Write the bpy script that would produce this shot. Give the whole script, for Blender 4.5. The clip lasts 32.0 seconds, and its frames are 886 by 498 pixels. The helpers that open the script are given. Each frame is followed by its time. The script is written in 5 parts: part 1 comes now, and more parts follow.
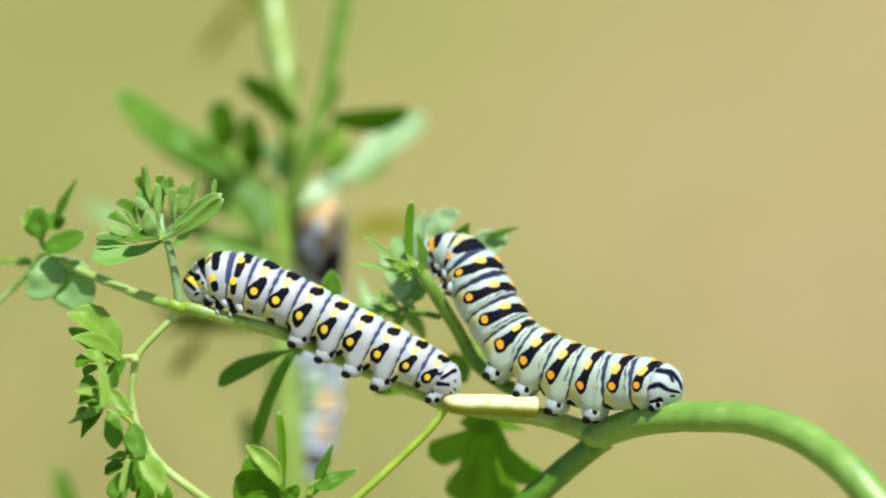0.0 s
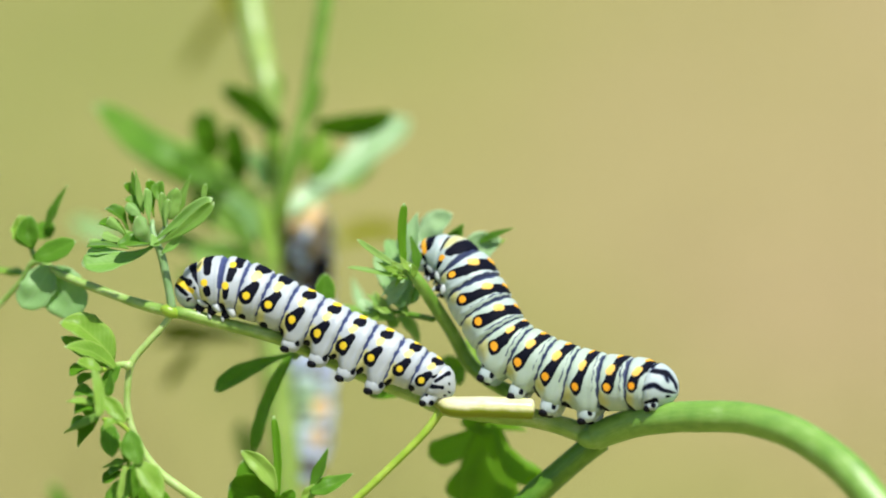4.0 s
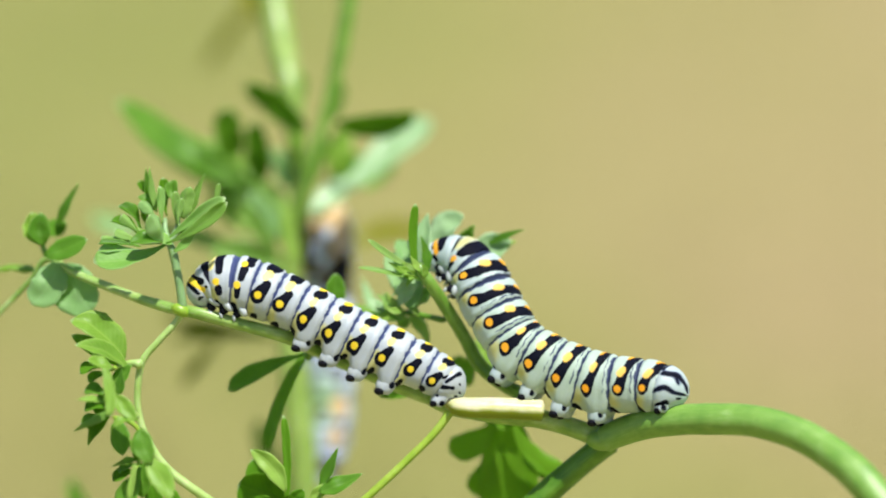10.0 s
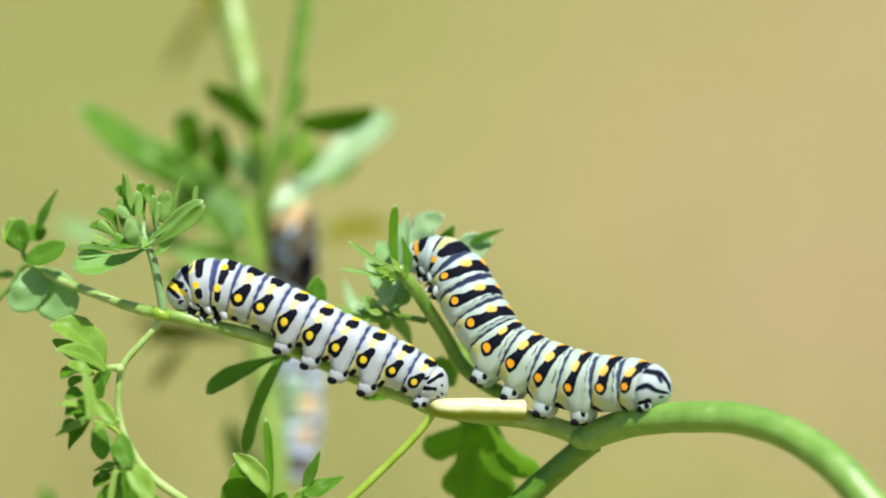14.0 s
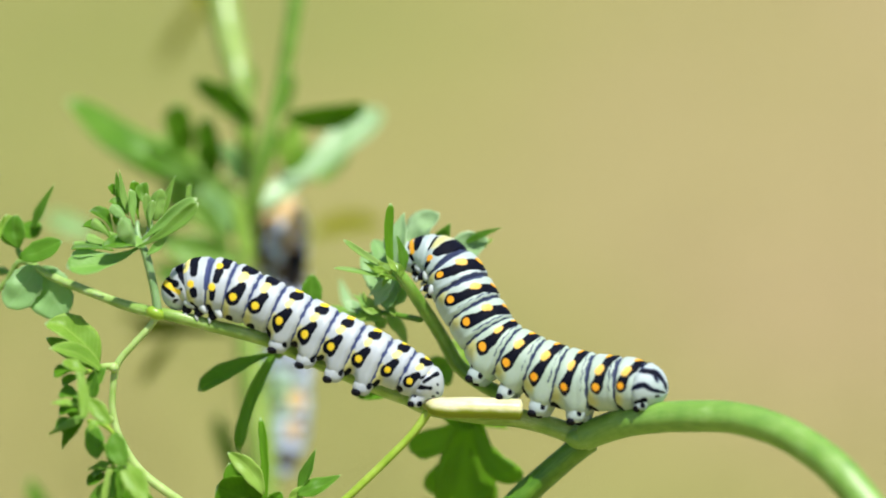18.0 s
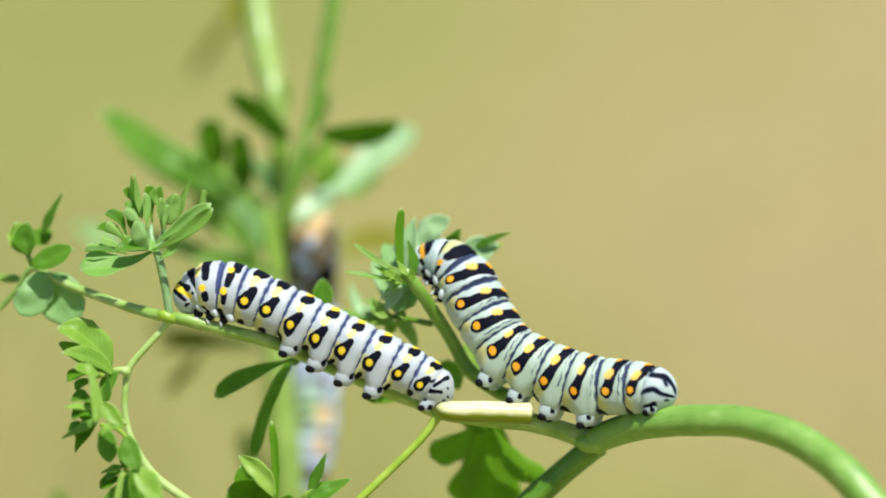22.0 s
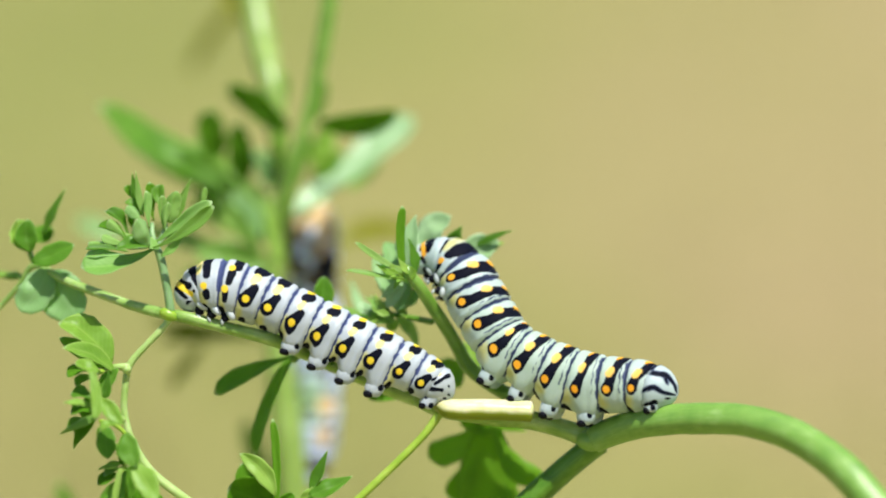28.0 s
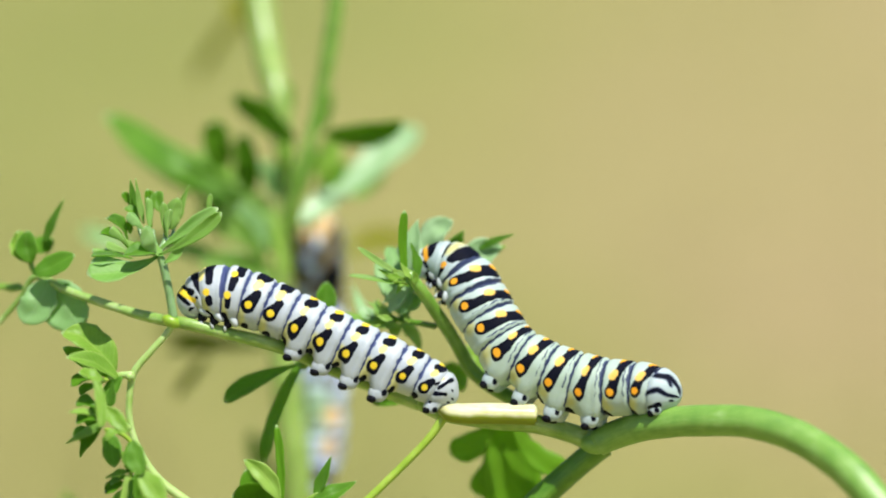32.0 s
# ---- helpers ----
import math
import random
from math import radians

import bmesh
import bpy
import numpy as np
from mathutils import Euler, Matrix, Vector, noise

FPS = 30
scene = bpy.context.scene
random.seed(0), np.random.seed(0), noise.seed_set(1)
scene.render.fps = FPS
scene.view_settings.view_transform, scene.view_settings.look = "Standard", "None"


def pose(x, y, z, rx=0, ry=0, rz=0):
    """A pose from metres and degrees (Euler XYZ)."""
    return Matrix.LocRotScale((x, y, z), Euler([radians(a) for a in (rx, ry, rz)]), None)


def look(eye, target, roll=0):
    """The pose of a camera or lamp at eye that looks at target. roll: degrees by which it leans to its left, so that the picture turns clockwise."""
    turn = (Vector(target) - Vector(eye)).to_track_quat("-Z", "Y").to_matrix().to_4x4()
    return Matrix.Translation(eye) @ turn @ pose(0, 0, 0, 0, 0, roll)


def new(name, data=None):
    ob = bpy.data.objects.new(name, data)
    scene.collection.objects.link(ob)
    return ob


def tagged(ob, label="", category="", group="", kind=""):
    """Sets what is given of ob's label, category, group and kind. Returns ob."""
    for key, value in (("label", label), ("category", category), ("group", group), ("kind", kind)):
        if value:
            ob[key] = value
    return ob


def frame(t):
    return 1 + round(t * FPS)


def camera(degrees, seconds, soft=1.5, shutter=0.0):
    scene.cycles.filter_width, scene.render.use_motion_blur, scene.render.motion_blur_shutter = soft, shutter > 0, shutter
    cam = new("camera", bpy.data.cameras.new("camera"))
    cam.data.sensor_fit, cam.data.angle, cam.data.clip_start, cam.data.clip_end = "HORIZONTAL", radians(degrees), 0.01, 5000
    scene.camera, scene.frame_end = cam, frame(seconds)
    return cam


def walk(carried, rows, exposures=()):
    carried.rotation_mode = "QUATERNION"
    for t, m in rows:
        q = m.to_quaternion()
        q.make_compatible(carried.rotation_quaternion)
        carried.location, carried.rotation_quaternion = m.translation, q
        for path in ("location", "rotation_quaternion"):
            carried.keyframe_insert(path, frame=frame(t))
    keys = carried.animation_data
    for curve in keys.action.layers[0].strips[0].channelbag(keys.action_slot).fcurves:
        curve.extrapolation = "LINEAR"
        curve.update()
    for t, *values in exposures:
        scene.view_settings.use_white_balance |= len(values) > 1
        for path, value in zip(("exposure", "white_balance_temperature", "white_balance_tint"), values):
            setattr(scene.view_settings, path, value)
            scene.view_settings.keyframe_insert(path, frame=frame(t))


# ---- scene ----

# The plan sheet stands upright to the line of sight, through the middle of the scene.
# One sheet unit is 0.08 mm; u runs to the right, v downwards, and d is the depth behind the sheet in mm.
UNIT = 0.00008
FIELD = 12.0
DISTANCE = 784 * UNIT / math.tan(radians(FIELD / 2))
PITCH = 14.0
MIDDLE = Vector((0, 0, 0.45))
RIGHT = Vector((1, 0, 0))
AHEAD = Vector((0, math.cos(radians(PITCH)), -math.sin(radians(PITCH))))
UP = Vector((0, math.sin(radians(PITCH)), math.cos(radians(PITCH))))

# ---- camera: on a tripod, tele lens close up ----
EYE = MIDDLE - AHEAD * DISTANCE
cam = camera(FIELD, 32.0, 2.0)
cam.data.dof.use_dof = True
cam.data.dof.focus_distance = DISTANCE - 0.003
cam.data.dof.aperture_fstop = 6.6
STAND = look(EYE, MIDDLE)
walk(cam, [(0.0, STAND), (32.0, STAND)], [(0.0, 0.235), (16.3, 0.235), (16.9, 0.075), (17.3, 0.115), (18.0, 0.235), (32.0, 0.235)])

# ---- sun and sky ----
TO_SUN = Vector((0.20, -0.31, 0.92)).normalized()
world = bpy.data.worlds.new("sky")
scene.world = world
world.use_nodes = True
wn = world.node_tree.nodes
sky = wn.new("ShaderNodeTexSky")
sky.sky_type, sky.sun_disc = "NISHITA", False
sky.sun_elevation = math.asin(TO_SUN.z)
sky.sun_rotation = math.atan2(TO_SUN.x, TO_SUN.y)
world.node_tree.links.new(sky.outputs[0], wn["Background"].inputs[0])
wn["Background"].inputs[1].default_value = 0.085
sun_data = bpy.data.lights.new("sun", "SUN")
sun_data.energy, sun_data.angle, sun_data.color = 4.8, radians(0.55), (0.97, 0.96, 0.89)
sun = new("sun", sun_data)
sun.matrix_world = look(MIDDLE + TO_SUN * 5, MIDDLE)


# ---- materials ----
def shader(name):
    m = bpy.data.materials.new(name)
    m.use_nodes = True
    return m, m.node_tree.nodes, m.node_tree.links, m.node_tree.nodes["Principled BSDF"]


def noise_of(nodes, links, scale, detail=4.0, stretch=None, coord="Object"):
    tc = nodes.new("ShaderNodeTexCoord")
    n = nodes.new("ShaderNodeTexNoise")
    n.inputs["Scale"].default_value, n.inputs["Detail"].default_value = scale, detail
    if stretch:
        mp = nodes.new("ShaderNodeMapping")
        mp.inputs["Scale"].default_value = stretch
        links.new(tc.outputs[coord], mp.inputs[0])
        links.new(mp.outputs[0], n.inputs["Vector"])
    else:
        links.new(tc.outputs[coord], n.inputs["Vector"])
    return n.outputs["Fac"]


def ramp(nodes, links, fac, *stops):
    r = nodes.new("ShaderNodeValToRGB")
    while len(r.color_ramp.elements) < len(stops):
        r.color_ramp.elements.new(0.5)
    for e, (p, c) in zip(r.color_ramp.elements, stops):
        e.position, e.color = p, (*c, 1)
    links.new(fac, r.inputs[0])
    return r.outputs[0]


def blend(nodes, links, fac, a, b, mode="MIX"):
    m = nodes.new("ShaderNodeMix")
    m.data_type, m.blend_type = "RGBA", mode
    for sock, val in ((m.inputs[0], fac), (m.inputs[6], a), (m.inputs[7], b)):
        if isinstance(val, bpy.types.NodeSocket):
            links.new(val, sock)
        elif isinstance(val, tuple):
            sock.default_value = (*val, 1)
        else:
            sock.default_value = val
    return m.outputs[2]


def calc(nodes, links, op, a, b=0.0, c=0.0, clamp=False):
    m = nodes.new("ShaderNodeMath")
    m.operation, m.use_clamp = op, clamp
    for sock, val in zip(m.inputs, (a, b, c)):
        if isinstance(val, bpy.types.NodeSocket):
            links.new(val, sock)
        else:
            sock.default_value = val
    return m.outputs[0]


def attr(nodes, name):
    a = nodes.new("ShaderNodeAttribute")
    a.attribute_name = name
    return a.outputs["Fac"]


def relief(nodes, links, bsdf, height, strength, distance):
    b = nodes.new("ShaderNodeBump")
    b.inputs["Strength"].default_value, b.inputs["Distance"].default_value = strength, distance
    links.new(height, b.inputs["Height"])
    links.new(b.outputs[0], bsdf.inputs["Normal"])


def leaf_material(name, dark, mid, pale, gloss=0.42, thin=0.35, shine=0.32):
    """Leaf blade: mottled green, a paler midrib, fine side veins, some light through it."""
    m, n, l, b = shader(name)
    big = noise_of(n, l, 160, 3)
    fine = noise_of(n, l, 1500, 5)
    info = n.new("ShaderNodeObjectInfo")
    tone = calc(n, l, "MULTIPLY_ADD", info.outputs["Random"], 0.5, calc(n, l, "MULTIPLY_ADD", big, 1.0, -0.25))
    col = ramp(n, l, tone, (0.0, dark), (0.5, mid), (1.0, pale))
    col = blend(n, l, calc(n, l, "MULTIPLY", fine, 0.35), col, pale)
    across, along = attr(n, "across"), attr(n, "along")
    rib = calc(n, l, "SUBTRACT", 1.0, calc(n, l, "MULTIPLY", calc(n, l, "ABSOLUTE", across), 9.0), clamp=True)
    slant = calc(n, l, "MULTIPLY_ADD", calc(n, l, "ABSOLUTE", across), -0.22, along)
    vein = calc(n, l, "POWER", calc(n, l, "ABSOLUTE", calc(n, l, "SINE", calc(n, l, "MULTIPLY", slant, 34.0))), 9.0)
    mark = calc(n, l, "MAXIMUM", calc(n, l, "MULTIPLY", rib, 0.5), calc(n, l, "MULTIPLY", vein, 0.16))
    col = blend(n, l, mark, col, pale)
    rim = calc(n, l, "MULTIPLY_ADD", calc(n, l, "ABSOLUTE", across), 6.0, -5.0, clamp=True)
    col = blend(n, l, calc(n, l, "MULTIPLY", rim, 0.75), col, pale)
    # Pale leaf tip, with a small tip highlight put into the colour.
    point = calc(n, l, "MULTIPLY_ADD", along, 18.0, -17.1, clamp=True)
    col = blend(n, l, calc(n, l, "MULTIPLY", attr(n, "under"), 0.4), col, (0.42, 0.62, 0.18))
    col = blend(n, l, calc(n, l, "MULTIPLY", point, 0.8), col, (0.66, 0.76, 0.46))
    l.new(col, b.inputs["Base Color"])
    b.inputs["Roughness"].default_value = gloss
    b.inputs["Specular IOR Level"].default_value = shine
    relief(n, l, b, calc(n, l, "MULTIPLY_ADD", fine, 0.5, calc(n, l, "MULTIPLY", mark, -1.0)), 0.5, 0.0001)
    tr = n.new("ShaderNodeBsdfTranslucent")
    l.new(blend(n, l, 0.6, col, (0.45, 0.75, 0.04)), tr.inputs[0])
    mix = n.new("ShaderNodeMixShader")
    mix.inputs[0].default_value = thin
    l.new(b.outputs[0], mix.inputs[1])
    l.new(tr.outputs[0], mix.inputs[2])
    l.new(mix.outputs[0], n["Material Output"].inputs[0])
    return m


def stem_material(name, dark, mid, pale, gloss=0.34, belly=None, shine=0.5, deep=0.25):
    """Juicy stem: lengthwise streaks, faint mottling, pale flecks."""
    m, n, l, b = shader(name)
    round_, along = attr(n, "across"), attr(n, "along")
    xyz = n.new("ShaderNodeCombineXYZ")
    l.new(calc(n, l, "MULTIPLY", round_, 34.0), xyz.inputs[0])
    l.new(calc(n, l, "MULTIPLY", along, 1.6), xyz.inputs[1])
    streak = n.new("ShaderNodeTexNoise")
    streak.inputs["Scale"].default_value, streak.inputs["Detail"].default_value = 1.0, 4
    l.new(xyz.outputs[0], streak.inputs["Vector"])
    spots = noise_of(n, l, 420, 4)
    blots = noise_of(n, l, 190, 3)
    tone = calc(n, l, "MULTIPLY_ADD", streak.outputs["Fac"], 0.55, calc(n, l, "MULTIPLY_ADD", spots, 0.7, -0.425))
    tone = calc(n, l, "MULTIPLY_ADD", blots, 0.24, calc(n, l, "ADD", tone, 0.13))
    col = ramp(n, l, tone, (0.25, dark), (0.5, mid), (0.8, pale))
    if belly:
        edge = calc(n, l, "MULTIPLY_ADD", calc(n, l, "ADD", round_, calc(n, l, "MULTIPLY", spots, 0.10)), -9.0, 5.0, clamp=True)
        col = blend(n, l, edge, col, belly)
    l.new(col, b.inputs["Base Color"])
    b.inputs["Roughness"].default_value = gloss
    b.inputs["Specular IOR Level"].default_value = shine
    b.inputs["Subsurface Weight"].default_value = deep
    b.inputs["Subsurface Radius"].default_value = (0.0012, 0.0020, 0.0006)
    relief(n, l, b, streak.outputs["Fac"], 0.10, 0.0003)
    return m


LEAF = leaf_material("leaf_green", (0.045, 0.15, 0.008), (0.115, 0.30, 0.02), (0.27, 0.48, 0.08), thin=0.52)
YOUNG = leaf_material("leaf_young", (0.14, 0.32, 0.02), (0.27, 0.48, 0.05), (0.48, 0.66, 0.16), thin=0.42)
WAXY = leaf_material("leaf_waxy", (0.12, 0.31, 0.03), (0.20, 0.42, 0.065), (0.37, 0.59, 0.18), gloss=0.5, thin=0.3)
# Darkest leaf green; its tone also carries the shade of inner and rear leaves.
DEEP_SHADE = leaf_material("leaf_deep_shade", (0.036, 0.135, 0.004), (0.085, 0.24, 0.010), (0.17, 0.37, 0.024), gloss=0.55, thin=0.36, shine=0.12)
PALE = leaf_material("leaf_pale", (0.24, 0.44, 0.17), (0.34, 0.54, 0.25), (0.48, 0.66, 0.38), gloss=0.38, thin=0.28)
FRESH = leaf_material("leaf_fresh", (0.14, 0.33, 0.04), (0.26, 0.47, 0.075), (0.46, 0.64, 0.22), gloss=0.38, thin=0.52)
BLOOM = leaf_material("leaf_bloom", (0.25, 0.47, 0.15), (0.35, 0.59, 0.24), (0.48, 0.69, 0.36), gloss=0.45, thin=0.5)
GLOSSY = leaf_material("leaf_glossy", (0.19, 0.38, 0.12), (0.31, 0.51, 0.22), (0.50, 0.66, 0.40), gloss=0.35, thin=0.25, shine=1.0)
LOBE = leaf_material("leaf_lobed", (0.10, 0.27, 0.008), (0.18, 0.40, 0.014), (0.28, 0.52, 0.045), thin=0.6, shine=0.2)
DRY = leaf_material("leaf_dry", (0.19, 0.175, 0.008), (0.26, 0.235, 0.012), (0.34, 0.30, 0.03), gloss=0.8, thin=0.45, shine=0.1)
STEM = stem_material("stem_green", (0.125, 0.265, 0.026), (0.195, 0.36, 0.050), (0.32, 0.48, 0.13), gloss=0.3)
STEM_MAIN = stem_material("stem_waxy", (0.125, 0.29, 0.025), (0.20, 0.39, 0.050), (0.36, 0.54, 0.18), gloss=0.48, shine=1.0, deep=0.08)
STEM_LIGHT = stem_material("stem_light", (0.16, 0.31, 0.035), (0.32, 0.48, 0.115), (0.61, 0.71, 0.37))
STEM_REAR = stem_material("stem_rear", (0.21, 0.33, 0.06), (0.285, 0.41, 0.09), (0.40, 0.51, 0.17))
STEM_GREY = stem_material("stem_grey", (0.17, 0.31, 0.11), (0.26, 0.42, 0.18), (0.42, 0.56, 0.32))
STEM_PALE = stem_material("stem_pale", (0.30, 0.46, 0.10), (0.44, 0.60, 0.20), (0.64, 0.75, 0.38))
STEM_LIME = stem_material("stem_lime", (0.22, 0.38, 0.025), (0.34, 0.50, 0.05), (0.47, 0.61, 0.12))
STEM_DEEP = stem_material("stem_deep", (0.06, 0.17, 0.010), (0.105, 0.25, 0.018), (0.20, 0.37, 0.05))
SHEATH = stem_material("sheath_cream", (0.64, 0.63, 0.22), (0.78, 0.75, 0.46), (0.86, 0.83, 0.68), belly=(0.22, 0.27, 0.008))
# Wide pale-to-dark range paints sun flecks and leaf shadows into the twig colour.
TWIG = stem_material("twig_sun_flecked", (0.14, 0.29, 0.03), (0.33, 0.50, 0.13), (0.66, 0.75, 0.42))



def skin_material(name, white, tint, band, spot, spot_pale, pale, belly):
    """Caterpillar skin: pale ground, grey rings, black patches, yellow or orange dots."""
    m, n, l, b = shader(name)
    wob = noise_of(n, l, 760, 4)
    fine = noise_of(n, l, 3500, 4)

    def mask(key, soft, shake):
        d = calc(n, l, "MULTIPLY_ADD", calc(n, l, "SUBTRACT", wob, 0.5), shake, attr(n, key))
        return calc(n, l, "MULTIPLY_ADD", d, 1.0 / soft, 0.5, clamp=True)

    big = noise_of(n, l, 330, 2)
    col = blend(n, l, calc(n, l, "MULTIPLY_ADD", big, 1.8, -0.45, clamp=True), white, tint)
    col = blend(n, l, calc(n, l, "MULTIPLY", mask("green", 14.0, 12.0), 0.8), col, belly)
    col = blend(n, l, calc(n, l, "MULTIPLY", mask("cream", 8.0, 10.0), 0.8), col, (0.60, 0.56, 0.16))
    col = blend(n, l, mask("ring", 1.7, 5.5), col, band)
    ink = mask("ink", 1.3, 5.5)
    col = blend(n, l, ink, col, (0.004, 0.005, 0.013))
    col = blend(n, l, calc(n, l, "MULTIPLY", mask("pale", 1.8, 7.0), 0.95), col, pale)
    dot = mask("dot", 1.3, 4.0)
    col = blend(n, l, dot, col, blend(n, l, calc(n, l, "MULTIPLY", wob, 0.9), spot, spot_pale))
    l.new(col, b.inputs["Base Color"])
    l.new(calc(n, l, "MULTIPLY_ADD", ink, 0.25, 0.42), b.inputs["Roughness"])
    l.new(calc(n, l, "MULTIPLY_ADD", ink, -0.28, 0.36), b.inputs["Specular IOR Level"])
    b.inputs["Subsurface Weight"].default_value = 0.5
    b.inputs["Subsurface Radius"].default_value = (0.0010, 0.0010, 0.0008)
    relief(n, l, b, fine, 0.35, 0.0002)
    return m


SKIN_YELLOW = skin_material("skin_white_yellow", (0.535, 0.575, 0.615), (0.45, 0.50, 0.54), (0.060, 0.08, 0.20), (0.88, 0.58, 0.01), (0.92, 0.74, 0.08), (0.88, 0.76, 0.24), (0.5, 0.6, 0.45))
SKIN_ORANGE = skin_material("skin_green_orange", (0.54, 0.615, 0.645), (0.44, 0.545, 0.525), (0.040, 0.055, 0.125), (0.90, 0.36, 0.008), (0.95, 0.52, 0.06), (0.90, 0.56, 0.13), (0.44, 0.56, 0.40))
SKIN_BEHIND = skin_material("skin_lavender", (0.55, 0.62, 0.86), (0.50, 0.58, 0.74), (0.085, 0.06, 0.02), (0.66, 0.42, 0.16), (0.68, 0.54, 0.34), (0.68, 0.54, 0.34), (0.30, 0.48, 0.16))


def plain_material(name, a, b_, scale, gloss, shine=0.4):
    m, n, l, b = shader(name)
    f = noise_of(n, l, scale, 4)
    l.new(ramp(n, l, f, (0.3, a), (0.7, b_)), b.inputs["Base Color"])
    b.inputs["Roughness"].default_value = gloss
    b.inputs["Specular IOR Level"].default_value = shine
    relief(n, l, b, f, 0.3, 0.0001)
    return m


INK = plain_material("black_skin", (0.004, 0.004, 0.008), (0.010, 0.010, 0.018), 1500, 0.6, 0.12)
FOOT = plain_material("foot_skin", (0.47, 0.52, 0.52), (0.58, 0.62, 0.65), 900, 0.45)


def ground_material():
    """Thin lawn: greener and drier sweeps of a metre or two with ragged edges, straw and fine speckle."""
    m, n, l, b = shader("dry_lawn")
    tc = n.new("ShaderNodeTexCoord")
    sep = n.new("ShaderNodeSeparateXYZ")
    l.new(tc.outputs["Object"], sep.inputs[0])
    patch = noise_of(n, l, 3.4, 3)
    wide = noise_of(n, l, 0.45, 3)
    fine = noise_of(n, l, 240, 6)
    straw = noise_of(n, l, 60, 5, (1.0, 0.3, 1.0))
    sweep = calc(n, l, "MULTIPLY_ADD", sep.outputs[0], 3.9, calc(n, l, "SINE", calc(n, l, "MULTIPLY", sep.outputs[1], 0.9)))
    sweep = calc(n, l, "ADD", calc(n, l, "MULTIPLY_ADD", wide, 9.0, -4.5 - 1.06), sweep)
    f = calc(n, l, "MULTIPLY_ADD", calc(n, l, "SINE", sweep), 0.42, 0.48)
    far = calc(n, l, "ADD", calc(n, l, "ABSOLUTE", sep.outputs[0]), calc(n, l, "ABSOLUTE", calc(n, l, "MULTIPLY_ADD", sep.outputs[1], 0.45, -1.1)))
    far = calc(n, l, "MULTIPLY_ADD", far, 0.9, -0.7, clamp=True)
    bare = calc(n, l, "MULTIPLY", calc(n, l, "MULTIPLY_ADD", sep.outputs[1], -1.3, 2.4, clamp=True), calc(n, l, "MULTIPLY_ADD", sep.outputs[0], -4.0, -0.1, clamp=True))
    bare = calc(n, l, "MULTIPLY", bare, calc(n, l, "SUBTRACT", 1.0, calc(n, l, "MULTIPLY", far, calc(n, l, "MULTIPLY_ADD", wide, 3.0, 0.6)), clamp=True))
    f = calc(n, l, "MULTIPLY_ADD", bare, 0.40, f)
    clumps = calc(n, l, "MULTIPLY_ADD", noise_of(n, l, 0.8, 5), 3.0, -1.0, clamp=True)
    f = calc(n, l, "MULTIPLY_ADD", far, calc(n, l, "SUBTRACT", clumps, f), f)
    f = calc(n, l, "MULTIPLY_ADD", calc(n, l, "SUBTRACT", patch, 0.5), 1.1, f, clamp=True)
    col = ramp(n, l, f, (0.0, (0.235, 0.280, 0.062)), (0.5, (0.335, 0.325, 0.100)), (1.0, (0.445, 0.335, 0.178)))
    col = blend(n, l, calc(n, l, "MULTIPLY", bare, 0.75), col, (0.355, 0.272, 0.115))
    col = blend(n, l, calc(n, l, "MULTIPLY", fine, 0.5), col, (0.17, 0.15, 0.05))
    col = blend(n, l, calc(n, l, "MULTIPLY", straw, 0.35), col, (0.45, 0.38, 0.18))
    l.new(col, b.inputs["Base Color"])
    b.inputs["Roughness"].default_value = 0.95
    b.inputs["Specular IOR Level"].default_value = 0.1
    relief(n, l, b, fine, 0.6, 0.01)
    return m


LAWN = ground_material()
BLADE = plain_material("dry_grass", (0.22, 0.20, 0.06), (0.38, 0.32, 0.13), 40, 0.8)


# ---- shapes ----
ORIGIN = {}


def at(u, v, d=0.0):
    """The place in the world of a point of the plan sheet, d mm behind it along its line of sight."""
    k = (DISTANCE + d / 1000) * UNIT / DISTANCE
    return MIDDLE + RIGHT * ((u - 784) * k) + UP * ((441 - v) * k) + AHEAD * (d / 1000)


def thing(name, place, label, category, group=""):
    ob = new(name)
    ob.empty_display_size = 0.01
    ob.location = place
    ORIGIN[ob] = Vector(place)
    return tagged(ob, label, category, group)


def mesh_part(name, verts, faces, material, parent, label="", origin=None, fields=None, smooth=True):
    """One mesh under a thing or a part; verts are in the world."""
    origin = Vector(origin) if origin is not None else ORIGIN[parent]
    me = bpy.data.meshes.new(name)
    me.from_pydata([tuple(Vector(p) - origin) for p in verts], [], faces)
    for key, values in (fields or {}).items():
        me.attributes.new(key, "FLOAT", "POINT").data.foreach_set("value", values)
    me.materials.append(material)
    if smooth:
        me.shade_smooth()
    ob = new(name, me)
    ob.parent = parent
    ob.location = origin - ORIGIN[parent]
    ORIGIN[ob] = origin
    return tagged(ob, label) if label else ob


def glide(points, count):
    """Catmull-Rom through points of any dimension, evenly stepped from point to point."""
    p = np.array(points, float)
    p = np.vstack([2 * p[0] - p[1], p, 2 * p[-1] - p[-2]])
    out = []
    spans = len(p) - 3
    for i in range(count):
        s = i / (count - 1) * spans
        k = min(int(s), spans - 1)
        t = s - k
        a, b, c, d = p[k:k + 4]
        out.append(0.5 * (2 * b + (c - a) * t + (2 * a - 5 * b + 4 * c - d) * t * t + (3 * b - a - 3 * c + d) * t ** 3))
    return np.array(out)


